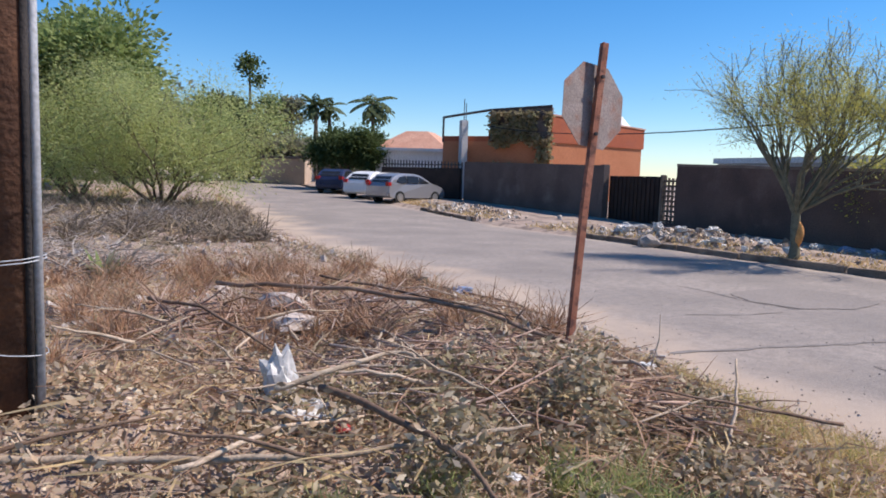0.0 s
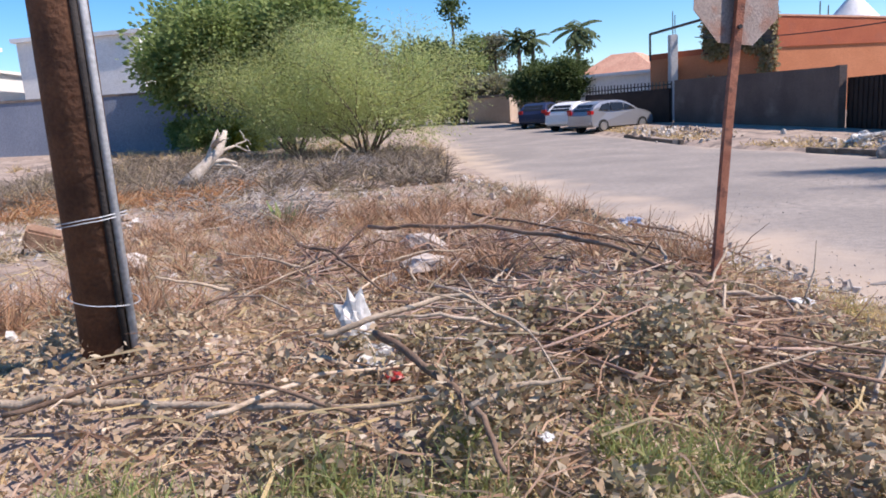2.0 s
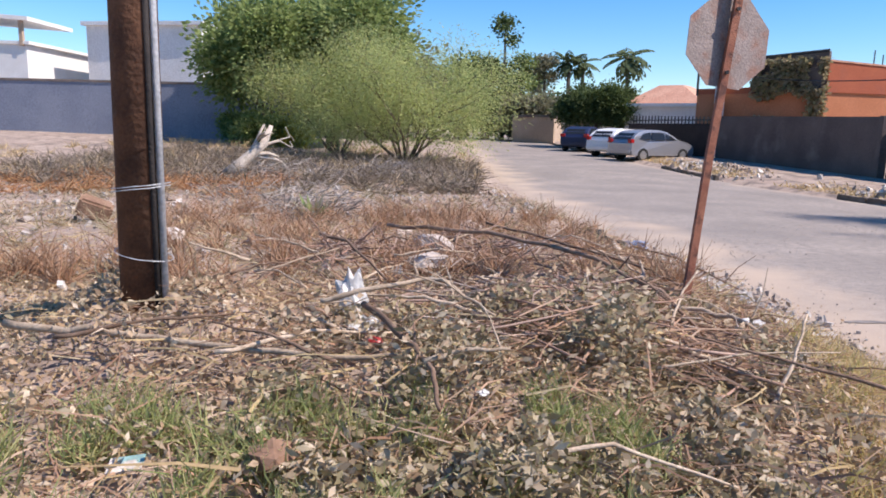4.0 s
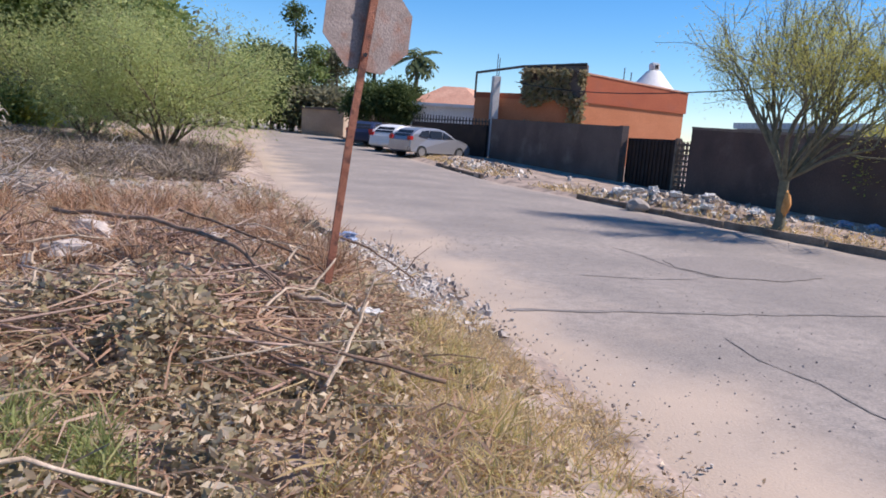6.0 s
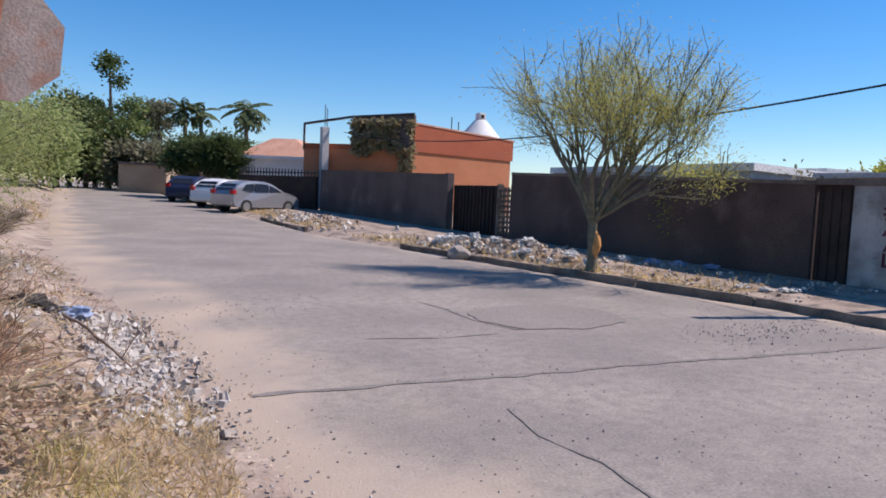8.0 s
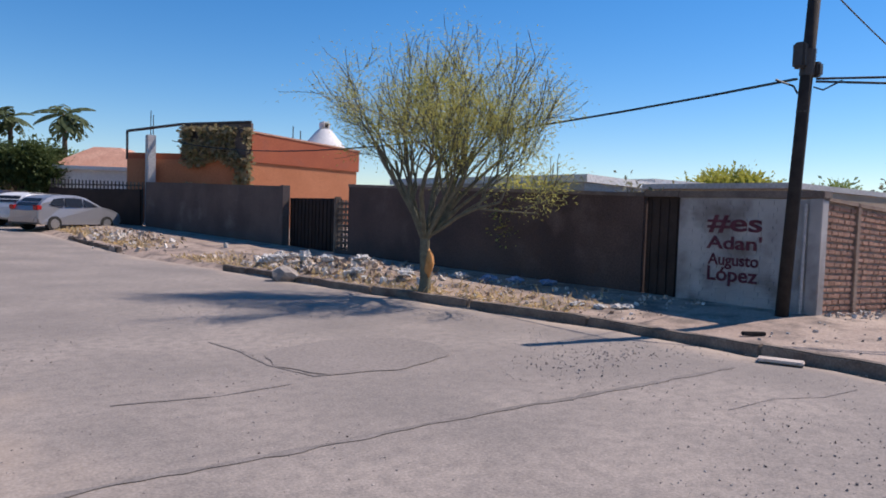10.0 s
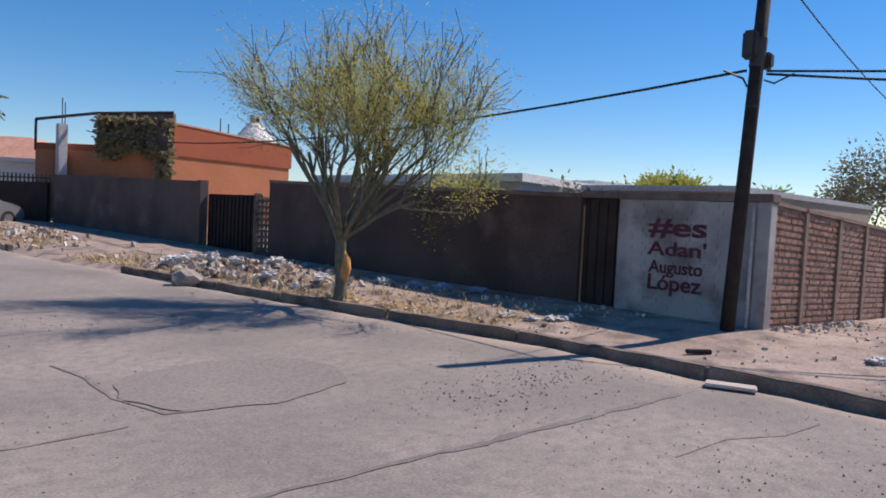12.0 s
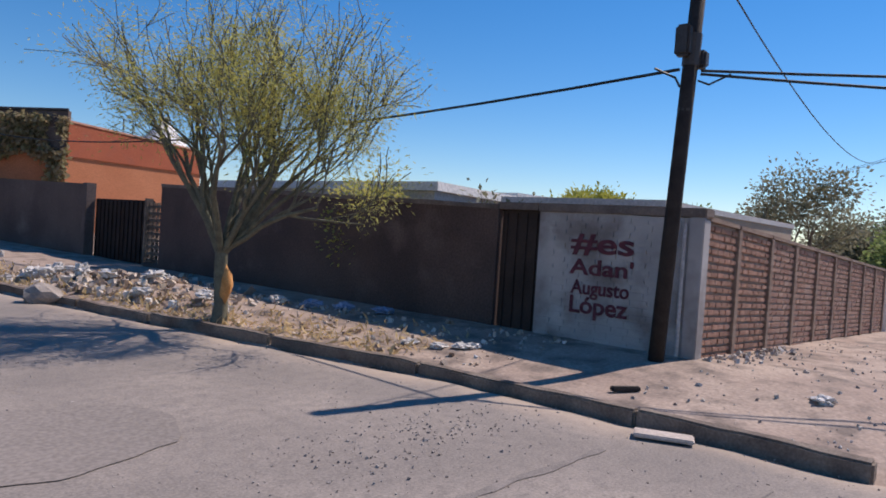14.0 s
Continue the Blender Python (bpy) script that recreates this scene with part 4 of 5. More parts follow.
def cable(a, b, sag, r=0.016, n=20):
    pts = []
    for i in range(n + 1):
        f = i / n
        p = Vector(a).lerp(Vector(b), f)
        p.z -= sag * 4 * f * (1 - f)
        pts.append(p)
    tagged(part("cable", tube(pts, r, 5), CABLE), "thin black overhead cable", "cable", "overhead cables")


HK = CL + Vector((-0.05, 0.1, 0.12))
cable(HK, (17.0, 36.0, 4.6), 0.75, 0.02)
cable(CL + Vector((0.1, -0.1, 0.12)), (29.0, -14.0, 5.6), 0.5, 0.018)
cable(CL + Vector((0.1, -0.1, 0.08)), (27.0, -14.5, 4.8), 0.7, 0.018)
cable(PT + Vector((0, 0, -0.2)), (44, 8.0, 6.0), 0.9, 0.012)
cable((21, -9.0, gz(21, -9.5) + 9.56), (60, 14, 7.0), 0.7, 0.014)
cable((21, -10.0, gz(21, -9.5) + 9.56), (60, 13, 7.2), 0.7, 0.014)

side_pole = thing("utility_pole", "plain wooden utility pole carrying overhead cables", "utility pole", at=(21, -9.5, gz(21, -9.5)))
part("shaft", tube([(0, 0, -0.2), (0, 0, 10.1)], [0.14, 0.1], 10), POLEDARK, side_pole, smooth=True)
part("crossarm", box(-0.06, 0.06, -0.7, 0.7, 9.5, 9.62, 0.01), POLEDARK, side_pole)

big = thing("utility_pole", "thick creosoted wooden utility pole with a grey conduit", "utility pole", at=(0.43, 3.42, 0.25))
part("shaft", tube([(0, 0, 0), (0.02, 0, 2.5), (0.05, 0.02, 8)], [0.127, 0.122, 0.105], 20), POLEWOOD, big, smooth=True)
part("conduit", tube([(0.14, -0.05, 0.05), (0.14, -0.05, 2.0), (0.15, -0.05, 7)], 0.02, 10), CONDUIT, big, "grey metal conduit", True)
part("conduit", tube([(0.112, -0.085, 0.05), (0.112, -0.085, 1.1), (0.117, -0.085, 2.2)], 0.015, 10), POLEDARK, big, "black plastic conduit", True)
for z, tilt in ((0.92, 0.06), (0.935, 0.06), (0.55, -0.1)):
    ring = [(0.14 * math.cos(a) + (0.025 if math.cos(a) > 0.5 else 0), 0.14 * math.sin(a), z + tilt * math.cos(a) * 0.3) for a in (2 * math.pi * i / 24 for i in range(25))]
    part("wire_band", tube(ring, 0.003, 4), CONDUIT, big, "thin galvanised wire")

# ---- stop sign seen from behind ----
sign = thing("road_sign", "octagonal road sign seen from behind on a rusty leaning post", "road sign", at=(3.77, 4.35, 0.2))
TOPV = Vector((0.325, 0.2, 2.42))
def along(z):
    return Vector((0, 0, 0)).lerp(TOPV, z / TOPV.z)
bm = bmesh.new()
tube([Vector((0, 0, -0.3)), along(1.2), TOPV], 0.034, 4, bm)
part("post", bm, RUST, sign)
ob = bmesh.new()
R = 0.31 / math.cos(math.pi / 8)
o1 = [ob.verts.new((R * math.cos(math.pi / 8 + math.pi / 4 * i), 0.0, R * math.sin(math.pi / 8 + math.pi / 4 * i))) for i in range(8)]
o2 = [ob.verts.new((v.co.x, 0.004, v.co.z)) for v in o1]
ob.faces.new(o1)
ob.faces.new(o2[::-1])
for i in range(8):
    ob.faces.new((o1[i], o1[(i + 1) % 8], o2[(i + 1) % 8], o2[i]))
plate = part("plate", ob, SIGNBACK, sign, "weathered brownish grey sheet metal back")
plate.matrix_basis = Matrix.Translation(along(1.96) + Vector((0.0, 0.045, 0))) @ Euler((radians(-5), radians(6), radians(13))).to_matrix().to_4x4()
for z in (1.75, 2.17):
    part("bolt", tube([along(z) + Vector((0, -0.045, 0)), along(z) + Vector((0, 0.05, 0))], 0.014, 8), STEEL, sign)

# ---- brush, branches and litter on the lot ----
def branch(label, pts, r, material=STICK, category="branch", twigs=0, seed=0):
    rnd = random.Random(seed)
    fine = []
    for a, b in zip(pts, pts[1:]):
        a, b = Vector(a), Vector(b)
        m = 5
        fine += [a.lerp(b, i / m) + Vector((rnd.gauss(0, r * 0.45), rnd.gauss(0, r * 0.45), rnd.gauss(0, r * 0.4))) for i in range(m)]
    fine.append(Vector(pts[-1]))
    k = len(fine)
    fine = [p + Vector((0, 0, 0.03)) for p in fine]
    t = thing("branch", label, category, "cut branches")
    part("stem", tube(fine, [1.25 * r * (1 - 0.6 * i / k) for i in range(k)], 7), material, t, smooth=True)
    for i in range(twigs):
        p = fine[rnd.randint(k // 4, k - 2)]
        d = Vector((rnd.gauss(0, 1), rnd.gauss(0, 1), rnd.uniform(0, 0.8))).normalized()
        q = p + d * rnd.uniform(0.15, 0.4)
        part("twig", tube([p, p.lerp(q, 0.5) + Vector((rnd.gauss(0, 0.02), rnd.gauss(0, 0.02), 0.02)), q], [r * 0.4, r * 0.3, r * 0.15], 5), material, t)
    return t


pale, dark = "long pale barkless dry branch on the brush", "dark dry branch lying over the brush"
branch(pale, [(-0.1, 2.97, 0.48), (0.37, 2.88, 0.48), (1.02, 2.73, 0.47), (1.6, 2.52, 0.5), (2.1, 2.44, 0.54)], 0.018, twigs=2, seed=1)
branch(pale, [(1.5, 2.95, 0.64), (1.71, 2.93, 0.70), (2.09, 3.04, 0.76), (2.2, 2.91, 0.72), (2.36, 2.68, 0.66)], 0.012, twigs=3, seed=2)
branch(dark, [(1.72, 3.0, 0.62), (1.92, 2.56, 0.62), (2.07, 2.26, 0.58), (2.12, 1.95, 0.5)], 0.015, DARKSTICK, twigs=2, seed=3)
branch(pale, [(2.05, 2.24, 0.58), (2.23, 2.31, 0.62), (2.4, 2.31, 0.62)], 0.011, twigs=1, seed=4)
branch(dark, [(1.5, 7.2, 0.45), (2.52, 5.9, 0.58), (3.2, 4.6, 0.60), (3.48, 3.85, 0.52), (3.58, 3.35, 0.4)], 0.018, DARKSTICK, twigs=4, seed=5)
branch(pale, [(3.5, 4.0, 0.42), (3.86, 3.66, 0.42), (4.12, 3.15, 0.32)], 0.016, twigs=2, seed=6)
branch(pale, [(3.55, 3.95, 0.3), (3.72, 4.2, 0.42), (3.86, 4.3, 0.58)], 0.011, seed=7)
branch(dark, [(3.2, 3.9, 0.42), (3.7, 3.4, 0.40), (4.25, 2.95, 0.3)], 0.014, DARKSTICK, twigs=3, seed=8)
branch(pale, [(3.55, 2.5, 0.25), (3.72, 2.62, 0.5), (3.82, 2.75, 0.68)], 0.009, seed=9)
branch(dark, [(2.6, 7.6, 0.45), (3.2, 6.2, 0.46), (3.7, 5.1, 0.45), (3.9, 4.5, 0.4)], 0.012, DARKSTICK, twigs=2, seed=10)
branch(dark, [(0.9, 6.4, 0.45), (1.3, 5.4, 0.55), (1.7, 4.6, 0.4)], 0.014, DARKSTICK, twigs=2, seed=11)
branch(pale, [(2.2, 1.7, 0.42), (2.7, 1.78, 0.46), (3.1, 1.7, 0.36)], 0.009, seed=12)
branch(pale, [(2.9, 3.2, 0.52), (3.2, 2.9, 0.5), (3.6, 2.75, 0.38)], 0.012, twigs=2, seed=13)
branch(dark, [(4.3, 7.6, 0.22), (4.5, 6.6, 0.25), (4.75, 5.7, 0.15)], 0.013, DARKSTICK, twigs=2, seed=14)
rnd = random.Random(77)
for i in range(46):
    x, y = rnd.uniform(0.6, 3.9), rnd.uniform(2.3, 6.5)
    if x > 4.6 - 0.1 * y and y < 2.6:
        continue
    a, ln = rnd.uniform(0, 3.14), rnd.uniform(0.3, 0.9)
    z = gz(x, y) + rnd.uniform(0.1, 0.24)
    dx, dy = math.cos(a) * ln / 2, math.sin(a) * ln / 2
    branch("short dry stick in the brush", [(x - dx, y - dy, max(gz(x - dx, y - dy) + 0.05, z - 0.06)), (x, y, z), (x + dx, y + dy, max(gz(x + dx, y + dy) + 0.05, z + rnd.uniform(-0.08, 0.06)))], rnd.uniform(0.005, 0.011), STICK if i % 3 else DARKSTICK, twigs=rnd.randint(0, 2), seed=100 + i)
# tangled piles of dead twigs about the lot
def twig_pile(at, r, h, n, seed, material):
    rp, bm = random.Random(seed), bmesh.new()
    for k in range(n):
        a, d = rp.uniform(0, 6.283), r * rp.random() ** 0.6
        x, y = at[0] + d * math.cos(a), at[1] + d * math.sin(a)
        z0 = gz(x, y) + h * (1 - d / r) * rp.random()
        b, ln = rp.uniform(0, 6.283), rp.uniform(0.25, 0.8)
        p = Vector((x, y, z0 + 0.02))
        q = p + Vector((math.cos(b) * ln, math.sin(b) * ln, rp.uniform(-0.05, 0.28)))
        q.z = max(q.z, gz(q.x, q.y) + 0.02)
        m = p.lerp(q, 0.5) + Vector((rp.gauss(0, 0.05), rp.gauss(0, 0.05), rp.gauss(0.02, 0.04)))
        tube([p, m, q], [0.009, 0.007, 0.003], 4, bm)
    tagged(part("twig_pile", bm, material), "tangled pile of dead twigs on bare soil", "twigs", kind="stuff")


twig_pile((0.25, 9.6), 0.75, 0.4, 130, 1, DEADPILE)
twig_pile((-1.6, 15.6), 1.7, 0.6, 260, 2, DEADPILE)
twig_pile((0.6, 17.5), 1.6, 0.5, 200, 3, DEADPILE)
twig_pile((2.4, 6.2), 0.7, 0.3, 130, 4, HEAPSTICK)
twig_pile((1.2, 6.0), 0.6, 0.2, 80, 5, HEAPSTICK)
twig_pile((-1.0, 11.8), 1.2, 0.2, 110, 6, DEADPILE)
# bleached dead trunk farther back on the lot
dead = thing("dead_tree", "bleached fallen tree trunk with broken limbs", "dead tree", at=(-2.7, 15.2, gz(-2.7, 15.2)))
part("trunk", tube([(-0.1, 0, 0.1), (0.2, 0.15, 0.4), (0.65, 0.4, 0.85), (0.8, 0.5, 1.25)], [0.17, 0.14, 0.1, 0.05], 8), DEADWOOD, dead, smooth=True)
dsegs, dtips, drnd = [], [], random.Random(3)
for way in ((0.5, 0.3, 0.9), (0.9, 0.2, 0.35), (-0.1, 0.3, 0.9), (1.0, 0.4, 0.1)):
    grow(drnd, Vector((0.4, 0.25, 0.58)), way, 0.75, 0.06, 2, 4, 2, dsegs, dtips, 0.9, 0.65, 0.0, 0.3)
for pts, rs, lv in dsegs:
    part("limb", tube(pts, [max(r, 0.01) for r in rs], 6), DEADWOOD, dead, smooth=True)



def brush_depth(x, y):
    bare = 1 - 0.85 * np.exp(-((x - 3.85) / 0.45) ** 2 - ((y - 4.1) / 0.8) ** 2)
    return bare * brush_heap(x, y)


def brush_heap(x, y):
    return 0.035 + 0.15 * np.exp(-((x - 2.4) / 1.5) ** 2 - ((y - 2.9) / 1.5) ** 2) + 0.07 * np.exp(-((x - 3.0) / 0.7) ** 2 - ((y - 4.0) / 1.1) ** 2) + 0.06 * np.exp(-((x - 0.6) / 1.2) ** 2 - ((y - 2.6) / 0.9) ** 2)


def clump(x, y):
    return 0.3 + 1.6 * max(0.0, 0.45 + 1.2 * noise.noise((x * 2.2, y * 2.2, 3)) + 0.6 * noise.noise((x * 6, y * 6, 1)))


def spread(n, x0, x1, y0, y1, seed, keep=None):
    rng = np.random.default_rng(seed)
    x, y = rng.uniform(x0, x1, n), rng.uniform(y0, y1, n)
    ok = np.array([b < lerp_table(LEFT_EDGE, c) - 0.1 + 0.25 * noise.noise((c * 1.5, 2, b)) for b, c in zip(x, y)])
    if keep:
        ok &= np.array([keep(b, c) for b, c in zip(x, y)])
    x, y = x[ok], y[ok]
    z = np.array([gz(b, c) for b, c in zip(x, y)])
    return x, y, z, np.random.default_rng(seed + 1)


def cover(name, label, category, n, region, size, material, seed, long=1.8, depth=1.0, keep=None, droop=0.0):
    x, y, z, rg = spread(n, *region, seed, keep)
    lump_up = np.array([clump(a, b) for a, b in zip(x, y)])
    c = np.stack([x, y, z + depth * brush_depth(x, y) * lump_up * rg.uniform(0, 1, len(x)) ** 0.7], 1)
    tagged(leaf_mesh(name, c, size, material, None, seed, long=long, droop=droop), label, category, kind="stuff")


def stalks(name, label, category, n, region, lo, hi, width, material, seed, flat=0.5, depth=1.0, keep=None, tufts=0, sway=0.35):
    x, y, z, rg = spread(n, *region, seed, keep)
    if tufts:
        tx, ty = x[:tufts], y[:tufts]
        pick = rg.integers(0, len(tx), len(x))
        x, y = tx[pick] + rg.normal(0, 0.05, len(x)), ty[pick] + rg.normal(0, 0.05, len(x))
        z = np.array([gz(b, c) for b, c in zip(x, y)])
    m = len(x)
    c = np.stack([x, y, z + depth * brush_depth(x, y) * rg.uniform(0, 1, m)], 1)
    a = rg.uniform(0, 6.283, m)
    e = np.abs(rg.normal(flat, sway, m))
    d = np.stack([np.cos(a) * np.cos(e), np.sin(a) * np.cos(e), np.sin(e)], 1)
    L = rg.uniform(lo, hi, (m, 1))
    s = np.cross(d, rg.normal(0, 1, (m, 3)))
    s = s / (np.linalg.norm(s, axis=1)[:, None] + 1e-9) * width * rg.uniform(0.6, 1.4, (m, 1))
    bend = np.stack([rg.normal(0, 0.12, m), rg.normal(0, 0.12, m), -np.abs(rg.normal(0, 0.1, m))], 1) * L
    mid_ = c + d * L * 0.5 - bend * 0.3
    end = c + d * L + bend
    v = np.stack([c - s, c + s, mid_ + s * 0.8, mid_ - s * 0.8, end + s * 0.25, end - s * 0.25], 1).reshape(-1, 3)
    me = bpy.data.meshes.new(name)
    me.vertices.add(6 * m)
    me.vertices.foreach_set("co", v.ravel())
    idx = (np.arange(m)[:, None] * 6 + np.array([0, 1, 2, 3, 3, 2, 4, 5])).astype(np.int32)
    me.loops.add(8 * m)
    me.loops.foreach_set("vertex_index", idx.ravel())
    me.polygons.add(2 * m)
    me.polygons.foreach_set("loop_start", np.arange(0, 8 * m, 4, dtype=np.int32))
    me.polygons.foreach_set("loop_total", np.full(2 * m, 4, dtype=np.int32))
    me.update(calc_edges=True)
    me.materials.append(material)
    tagged(new(name, me), label, category, kind="stuff")


NEAR = (-5.0, 5.0, -1.5, 5.6)
cover("leaf_litter", "brown curled dry leaf litter over cut brush", "leaf litter", 105000, NEAR, 0.021, LITTER, 1, long=2.2, keep=lambda x, y: noise.noise((x * 0.5, y * 0.5, 21)) > max(-1.0, 0.9 * max(abs(x - 1.2) / 5.0, abs(y - 2.0) / 3.4) ** 3 - 0.75) and (x < 4.1 + 0.3 * (y - 2.8) or noise.noise((x * 3, y * 3, 17)) > 0.25))
cover("wilted_leaves", "grey-green wilted leaves on cut branches", "leaf litter", 52000, (1.3, 4.4, 0.6, 4.6), 0.02, GREYLITTER, 2, long=2.4, keep=lambda x, y: noise.noise((x * 1.3, y * 1.3, 3)) > -0.1 + 0.35 * max(0, y - 3.0) and x < 3.85 + 0.4 * (y - 2.8))
stalks("dry_twigs", "tangle of thin reddish brown dry twigs", "twigs", 3800, (0.5, 4.3, 1.2, 6.5), 0.1, 0.38, 0.004, REDLITTER, 3, flat=0.2, sway=0.2)
stalks("pale_sticks", "pale reddish broken sticks in a heap", "twigs", 520, (2.3, 4.1, 2.7, 4.7), 0.15, 0.5, 0.007, REDLITTER, 23, flat=0.05, depth=1.3, sway=0.12, keep=lambda x, y: x < 3.7)
stalks("bleached_sticks", "bleached thin sticks on the brush", "twigs", 240, (0.6, 4.0, 1.5, 5.0), 0.15, 0.5, 0.006, STRAW, 24, flat=0.05, depth=1.3, sway=0.12, keep=lambda x, y: x < 3.6)
stalks("dry_stems", "pale dry stems lying criss-cross", "twigs", 3800, (-2.5, 4.5, 0.6, 9), 0.1, 0.36, 0.0036, STRAW, 4, flat=0.15, sway=0.2)
stalks("straw_grass", "yellow dry grass along the verge", "dry grass", 26000, (2.8, 5.45, -0.8, 5.6), 0.05, 0.15, 0.0032, STRAW, 5, flat=0.7, depth=0.2, keep=lambda x, y: noise.noise((x * 1.4, y * 1.4, 8)) > -0.3 and x > 3.95 + 0.4 * (y - 2.8))
stalks("green_grass", "short green and straw grass tufts", "grass", 6500, (2.6, 4.75, -0.6, 3.9), 0.06, 0.2, 0.003, GRASS, 6, flat=0.9, depth=0.3, tufts=330, keep=lambda x, y: x > 3.85 + 0.4 * (y - 2.8))
stalks("green_grass", "short green grass tufts among dry leaves", "grass", 9500, (0.2, 2.9, 0.4, 2.35), 0.08, 0.22, 0.003, GREENGRASS, 7, flat=0.95, depth=0.6, tufts=95)
stalks("dry_weeds", "reddish dry weeds over the vacant lot", "dry grass", 5200, (-5, 5, 4.5, 15), 0.06, 0.22, 0.0045, REDLITTER, 8, flat=0.5, keep=lambda x, y: noise.noise((x * 0.7, y * 0.7, 1)) > -0.2)
stalks("tall_weeds", "tall reddish dry weed tufts on the lot", "dry grass", 9500, (-1.5, 4.0, 4.8, 9.5), 0.12, 0.45, 0.004, REDWEED, 18, flat=0.8, tufts=150, keep=lambda x, y: x < lerp_table(LEFT_EDGE, y) - 1.0)
stalks("grey_weeds", "grey broken dry stems on the lot", "dry grass", 4500, (-5, 4.2, 4.6, 13), 0.1, 0.4, 0.005, GREYLITTER, 19, flat=0.4, tufts=260)
stalks("straw_weeds", "straw-coloured dry weeds over the vacant lot", "dry grass", 4800, (-7, 5, 4.5, 18), 0.06, 0.26, 0.0045, STRAW, 9, flat=0.6, keep=lambda x, y: noise.noise((x * 0.6, y * 0.6, 5)) > -0.1)
cover("lot_litter", "scattered dry leaves and scraps on bare soil", "leaf litter", 9000, (-7, 5, 4.5, 17), 0.04, LITTER, 10, depth=0.6, keep=lambda x, y: noise.noise((x * 0.9, y * 0.9, 11)) > 0.0)
stalks("far_weeds", "dry weeds at the far edge of the lot", "dry grass", 9000, (-14, 3.6, 15, 34), 0.12, 0.45, 0.01, STRAW, 11, flat=0.7, tufts=500, keep=lambda x, y: noise.noise((x * 0.35, y * 0.35, 5)) > -0.15)
stalks("ochre_brush", "rust-coloured dead brush heap on the lot", "brush", 9000, (-8, -1.2, 11.6, 15.5), 0.1, 0.4, 0.008, OCHRE, 13, flat=0.6, depth=3.0, keep=lambda x, y: noise.noise((x * 0.5, y * 0.9, 5)) > 0.08)
stalks("grey_brush", "grey dead brush under the bush", "brush", 20000, (-9, 3.0, 13, 27), 0.15, 0.75, 0.009, DEADBRUSH, 12, flat=0.45, tufts=420)


rgv = np.random.default_rng(31)
vy = rgv.uniform(-0.5, 9, 2200)
vx = np.array([lerp_table(LEFT_EDGE, v) for v in vy]) - 0.3 + rgv.normal(0, 0.22, 2200)
vc = np.stack([vx, vy, [max(gz(a, b), rise(b) if a > lerp_table(LEFT_EDGE, b) else -9) + 0.008 for a, b in zip(vx, vy)]], 1)
tagged(leaf_mesh("verge_litter", vc, 0.017, LITTER, None, 31, long=1.9), "dry leaves blown along the road edge", "leaf litter", kind="stuff")


def stones(name, label, category, n, sampler, lo, hi, material, seed):
    rnd2, vs, fs = random.Random(seed), [], []
    for i in range(n):
        x, y = sampler(rnd2)
        r = lo + (hi - lo) * rnd2.random() ** 2.5
        z = max(gz(x, y), rise(y) - 0.005 if lerp_table(LEFT_EDGE, y) < x < lerp_table(KERB_LINE, y) else -9) + r * 0.25
        b = len(vs)
        rot = Euler((rnd2.uniform(0, 6), rnd2.uniform(0, 6), rnd2.uniform(0, 6))).to_matrix()
        sc = Vector((r * rnd2.uniform(0.7, 1.5), r * rnd2.uniform(0.6, 1.1), r * rnd2.uniform(0.4, 0.9)))
        for sx, sy, sz in ((-1, -1, -1), (1, -1, -1), (1, 1, -1), (-1, 1, -1), (-1, -1, 1), (1, -1, 1), (1, 1, 1), (-1, 1, 1)):
            k = rnd2.uniform(0.55, 1.0)
            vs.append(Vector((x, y, z)) + rot @ Vector((sx * sc.x * k, sy * sc.y * k, sz * sc.z * k)) * 0.6)
        fs += [tuple(b + j for j in f) for f in ((0, 3, 2, 1), (4, 5, 6, 7), (0, 1, 5, 4), (1, 2, 6, 5), (2, 3, 7, 6), (3, 0, 4, 7))]
    tagged(mesh_object(name, vs, fs, material), label, category, kind="stuff")


stones("rubble_strip", "pale broken rubble along the road edge", "rubble", 2400, lambda r: (lambda y: (lerp_table(LEFT_EDGE, y) - 0.38 + r.gauss(0, 0.2), y))(r.uniform(4.6, 9.0)), 0.012, 0.07, GRAVEL, 1)
stones("verge_pebbles", "small pebbles on the dusty verge", "gravel", 900, lambda r: (lambda y: (lerp_table(LEFT_EDGE, y) + r.gauss(-0.2, 0.3), y))(r.uniform(0.2, 9.0)), 0.005, 0.02, GRAVEL, 2)
stones("road_pebbles", "scattered pebbles on the asphalt", "gravel", 9000, lambda r: (r.uniform(5.3, 13.8), 1.0 + 11 * r.random() ** 1.5), 0.003, 0.016, DARKGRAVEL, 3)
stones("road_grit_patch", "loose crushed grit gathered on the asphalt", "gravel", 700, lambda r: (r.gauss(12.2, 0.6), r.gauss(6.1, 0.28)), 0.005, 0.024, DARKGRAVEL, 12)
stones("lot_stones", "stones and clods scattered over the lot", "stones", 1500, lambda r: (r.uniform(-6, 4.2), r.uniform(4.5, 16)), 0.015, 0.11, GRAVEL, 4)
stones("street_rubble", "heap of pale rubble and litter before the gate", "rubble", 1050, lambda r: (lambda y: (lerp_table(KERB_LINE, y) + 0.35 + abs(r.gauss(0, 0.95)), y))(min(r.gauss(16.0, 1.5), 20.0)), 0.025, 0.16, TRASH, 5)
stones("footway_litter", "scattered litter and stones along the wall", "rubble", 420, lambda r: (lambda y: (lerp_table(KERB_LINE, y) + r.uniform(0.3, 2.6), y))(r.uniform(7.2, 13.5)), 0.012, 0.08, TRASH, 6)
